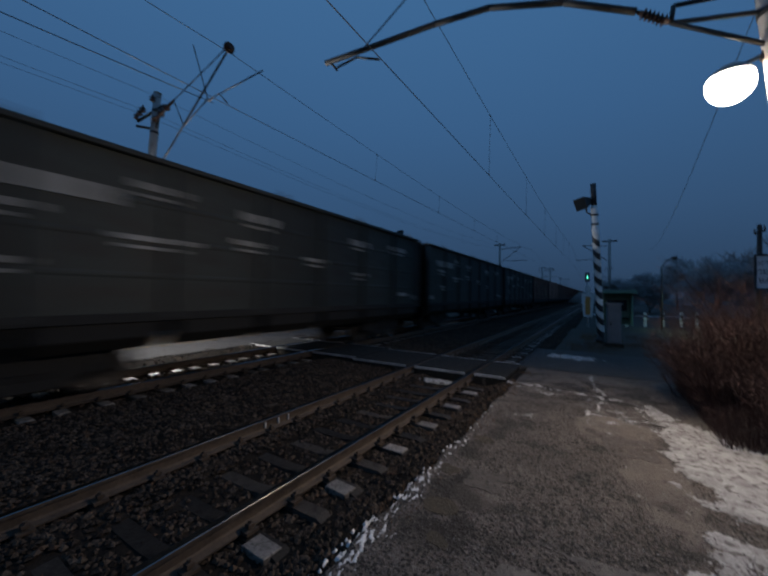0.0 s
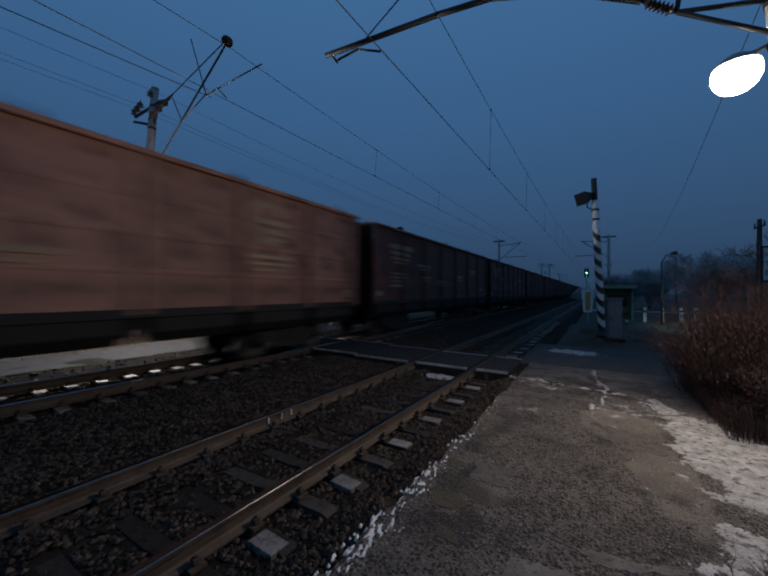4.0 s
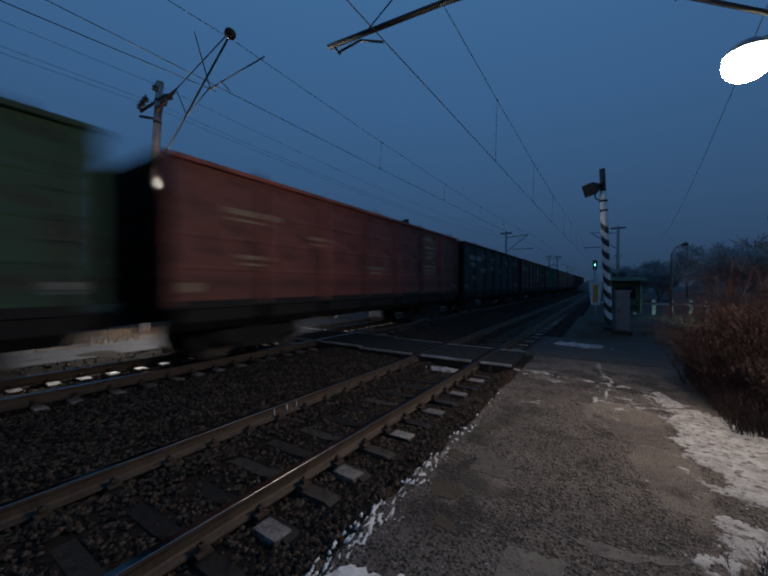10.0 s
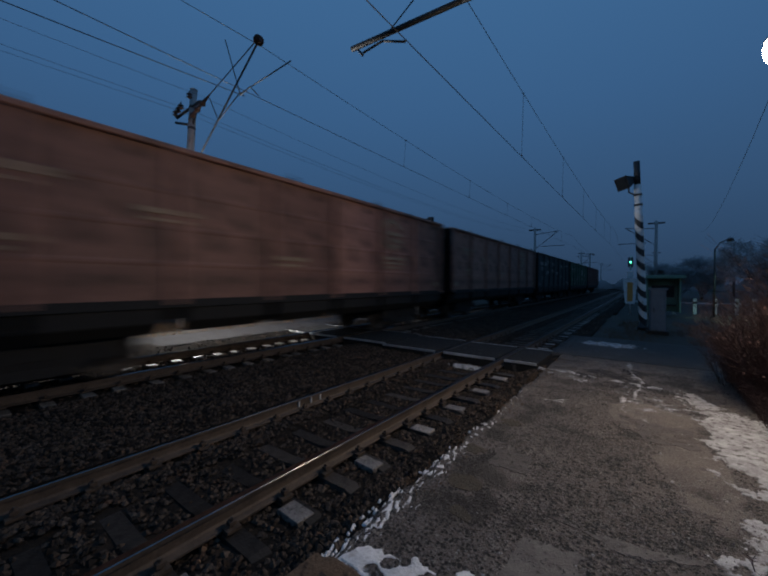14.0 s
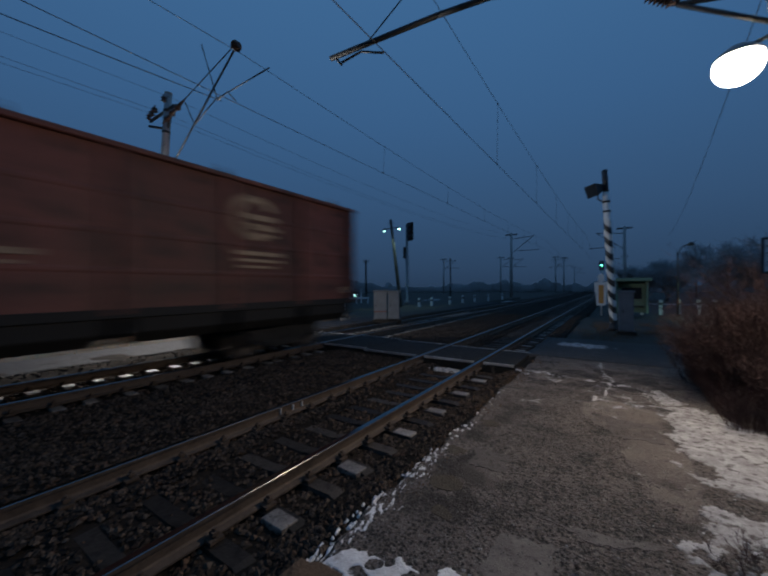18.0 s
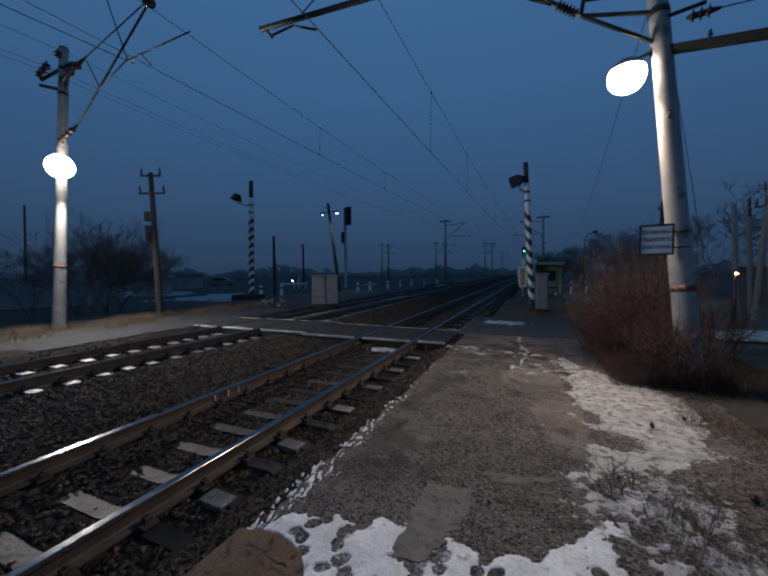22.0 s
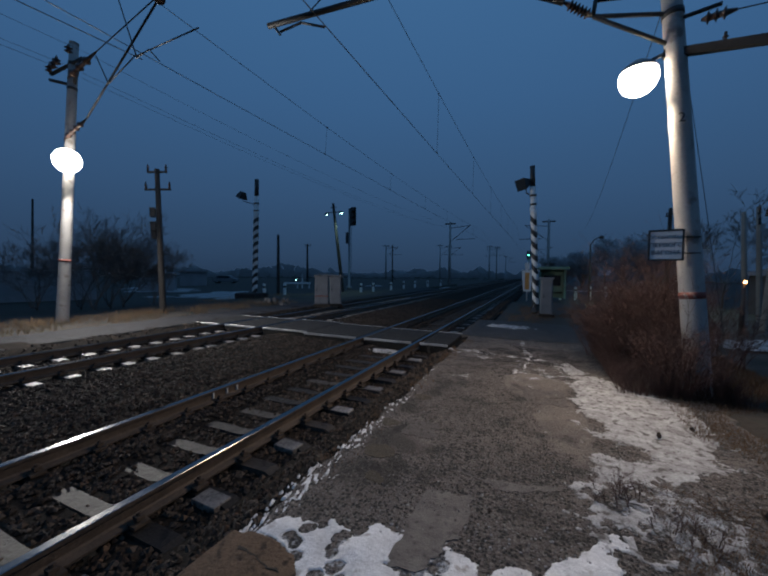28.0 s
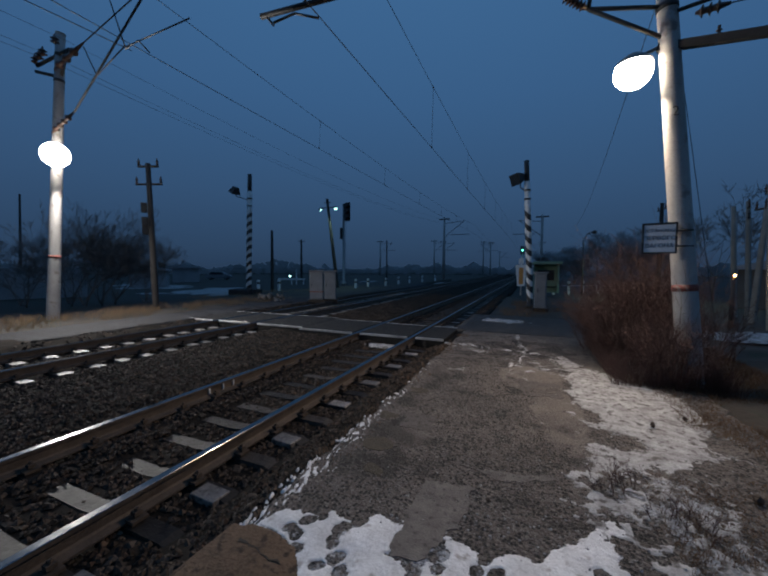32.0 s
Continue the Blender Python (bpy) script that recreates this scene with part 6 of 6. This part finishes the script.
flat_patch("mortar_seam", ring([(-1.03, 2.585), (-0.8, 2.6), (-0.6, 2.575), (-0.45, 2.63), (-0.2, 2.7), (-0.02, 2.72), (-0.12, 2.66), (-0.35, 2.55), (-0.55, 2.5), (-0.78, 2.565)], 5), M_PATCH, "pale mortar seam across the asphalt", 0.002)
snow("seam_frost", -2.25, 0.2, 7.2, 7.95, 0.018, lambda x, y: 0.015 - 0.8 * abs(y - 7.7 + 0.13 * (x + 2.25)) + 0.16 * nz(x, y, 7.0, 3.0), 0.006, M_FROST, "crumbling frosty seam where the asphalt meets the crossing")
crack([(-0.15 + 0.06 * i, 6.3 + 0.02 * i + 0.04 * math.sin(i * 0.7)) for i in range(16)], 0.025, "raised seam in the far asphalt")
for x, y, s in ((0.95, 4.2, 0.035), (1.35, 4.55, 0.03), (1.28, 2.95, 0.05), (-0.6, 2.15, 0.018), (-2.35, 2.6, 0.05), (-2.45, 3.6, 0.06), (-2.4, 1.6, 0.07), (-2.5, 4.6, 0.05)):
    bm = B()
    bmesh.ops.create_icosphere(bm, subdivisions=1, radius=s, matrix=pose(0, 0, 0, rnd(0, 90), rnd(0, 90), rnd(0, 90)) @ Matrix.Diagonal((1.2, 0.9, 0.7, 1)))
    whole("stone", bm, M_STONE, "loose dark stone on the ground", "stone", "loose stones", m=pose(x, y, (0.01 if x > -2 else -0.17) + s * 0.4))

# ---- yard, houses, lights in the distance ----


def house(m, w, d, h, roof, label, windows=2, name="house", plaster=None):
    t = thing(name, m, label, "building", "distant buildings")
    bm = B()
    box(bm, -w / 2, -d / 2, -0.5, w / 2, d / 2, h)
    part("wall", bm, plaster or M_WALL, t)
    bm = B()
    prism(bm, [(-w / 2 - 0.3, h), (w / 2 + 0.3, h), (w / 2 + 0.3, h + 0.12), (0, h + roof), (-w / 2 - 0.3, h + 0.12)], -d / 2 - 0.3, d / 2 + 0.3)
    part("roof", bm, M_ROOF, t)
    for i in range(windows):
        x = -w / 2 + (i + 0.5) * w / windows
        bm = B()
        box(bm, x - 0.45, -d / 2 - 0.06, h * 0.4, x + 0.45, -d / 2 - 0.003, h * 0.4 + 0.9)
        f = part("window", bm, M_WHITE, t)
        bm = B()
        box(bm, x - 0.38, -d / 2 - 0.07, h * 0.4 + 0.07, x + 0.38, -d / 2 - 0.061, h * 0.4 + 0.83)
        part("pane", bm, M_GLASS, f)
    return t


yw = thing("yard_wall", pose(-31.5, 11.5, -0.35, 0, 0, 64), "long grey concrete panel wall beyond the trees", "wall", kind="structure")
for i in range(-3, 5):
    bm = B()
    box(bm, -12 + i * 3.0, -0.08, 0, -12 + i * 3.0 + 2.9, 0.08, 2.1)
    bevel(bm, 0.02)
    part("panel", bm, M_WALL, yw)
    bm = B()
    box(bm, -12.06 + i * 3.0, -0.14, 0, -11.9 + i * 3.0, 0.14, 2.2)
    part("post", bm, M_WALL, yw)
house(pose(-38.5, 24.0, -0.35, 0, 0, 50), 3.2, 3.0, 1.8, 0.4, "small grey shed by the snowy road", 0, "shed")
house(pose(-48.5, 35.8, -0.35, 0, 0, 50), 3.4, 3.0, 2.1, 0.4, "pale shed by the snowy road", 0, "shed")
house(pose(12.8, 25.6, -0.3, 0, 0, -30), 4.0, 3.6, 2.1, 0.7, "small plastered hut behind the line poles", 1, "hut", M_HUT)

car = thing("parked_car", pose(-53.0, 45.6, -0.3, 0, 0, 35), "pale parked car, dim in the haze", "car")
bm = B()
prism(bm, [(-2.1, 0.3), (2.1, 0.3), (2.15, 0.75), (1.3, 0.9), (0.75, 1.42), (-1.1, 1.45), (-1.75, 0.95), (-2.15, 0.85)], -0.82, 0.82)
bevel(bm, 0.06)
part("body", bm, M_CABINET, car)
for s in (-1, 1):
    bm = B()
    prism(bm, [(-1.45, 0.93), (0.95, 0.93), (0.65, 1.33), (-1.05, 1.36)], -0.012, 0.012, pose(0, s * 0.825, 0))
    part("side_window", bm, M_GLASS, car)
    for x in (-1.3, 1.35):
        bm = B()
        lathe(bm, [(0.2, -0.1), (0.31, -0.1), (0.31, 0.1), (0.2, 0.1)], 14, pose(x, s * 0.76, 0.31, 90, 0, 0))
        wh = part("wheel", bm, M_BLACK, car)
        bm = B()
        lathe(bm, [(0.05, -0.11), (0.19, -0.105), (0.19, 0.105), (0.05, 0.11)], 12, pose(x, s * 0.76, 0.31, 90, 0, 0))
        part("rim", bm, M_GREYSTEEL, wh)


br = thing("barrier_rail", pose(-29.4, 36.4, -0.3, 0, 0, 32), "low pale barrier rail with an upright post in the yard", "barrier")
bm = B()
box(bm, -1.7, -0.05, 0.55, 1.7, 0.05, 0.78)
bevel(bm, 0.02)
part("rail", bm, M_WHITE, br)
for x, h in ((-1.5, 0.55), (0.0, 0.55), (0.6, 1.9), (1.5, 0.55)):
    bm = B()
    box(bm, x - 0.07, 0.052, -0.1, x + 0.07, 0.19, h)
    part("post", bm, M_WHITE, br)


def small_light(where, r, material, label, h, category="street lamp"):
    t = thing("distant_lamp", pose(where[0], where[1], -0.35), label, category, "distant lamps")
    bm = B()
    lathe(bm, [(0.09, 0), (0.06, where[2] + 0.35)], 8)
    part("post", bm, M_DARKSTEEL, t)
    bm = B()
    bmesh.ops.create_uvsphere(bm, u_segments=12, v_segments=8, radius=r, matrix=pose(0, -0.1, where[2] + 0.35))
    part("lamp_glass", bm, material, t)
    bm = B()
    lathe(bm, [(r * 1.2, where[2] + 0.35 + r * 0.6), (r * 0.4, where[2] + 0.4 + r)], 10)
    part("cap", bm, M_DARKSTEEL, t)
    return t


small_light((6.42, 16.2, 1.57), 0.05, M_ORANGELIGHT, "small orange glowing lamp on a post behind the pole", 1.9)
small_light((8.72, 28.1, 2.72), 0.13, M_COOLLIGHT, "cool white lamp glowing behind the sign", 3)
small_light((8.5, 89, 5.1), 0.08, M_REDLIGHT, "tiny reddish lamp far off", 5)
small_light((10.1, 89, 4.9), 0.11, M_REDLIGHT, "small reddish lamp far off", 5)
# Glowing ball added for a lit barrier's gleam; no lamp stands there.
small_light((-43.8, 54.3, 0.25), 0.13, M_CYANLIGHT, "pale greenish glow standing in for a lit barrier in the yard", 1)
gs = thing("railway_signal", pose(-1.95, 59.5, -0.1), "far railway signal showing green", "signal")
bm = B()
lathe(bm, [(0.12, 0), (0.09, 5.6)], 10)
part("mast", bm, M_GREYSTEEL, gs)
bm = B()
box(bm, -0.3, -0.05, 4.2, 0.3, 0.1, 5.6)
bevel(bm, 0.06)
part("head", bm, M_BLACK, gs)
bm = B()
bmesh.ops.create_uvsphere(bm, u_segments=10, v_segments=8, radius=0.085, matrix=pose(0, -0.12, 4.9))
part("green_lens", bm, M_GREENLIGHT, gs, "glowing green lens")

# Horizon scrub, its colour paled to fade like haze.
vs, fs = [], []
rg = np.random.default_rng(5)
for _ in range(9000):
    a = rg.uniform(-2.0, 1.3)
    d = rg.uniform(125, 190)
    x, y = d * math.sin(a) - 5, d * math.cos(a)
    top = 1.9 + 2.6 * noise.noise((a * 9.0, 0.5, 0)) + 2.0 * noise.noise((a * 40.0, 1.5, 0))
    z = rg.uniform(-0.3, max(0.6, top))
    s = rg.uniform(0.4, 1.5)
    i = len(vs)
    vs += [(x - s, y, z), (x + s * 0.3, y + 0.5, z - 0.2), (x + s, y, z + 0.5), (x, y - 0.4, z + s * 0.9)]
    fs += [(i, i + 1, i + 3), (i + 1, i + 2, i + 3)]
tagged(new("far_woods", raw("far_woods", vs, fs, M_HAZEHORIZON)), "leafless scrub and woods along the horizon, haze painted in", "woods", kind="stuff")


def motions():
    for i, w in enumerate(wagons):
        walk(w, [(t, pose(FAR, FIRST + LENGTH * i - SPEED * t, 0)) for t in range(0, 33, 4)])


motions()
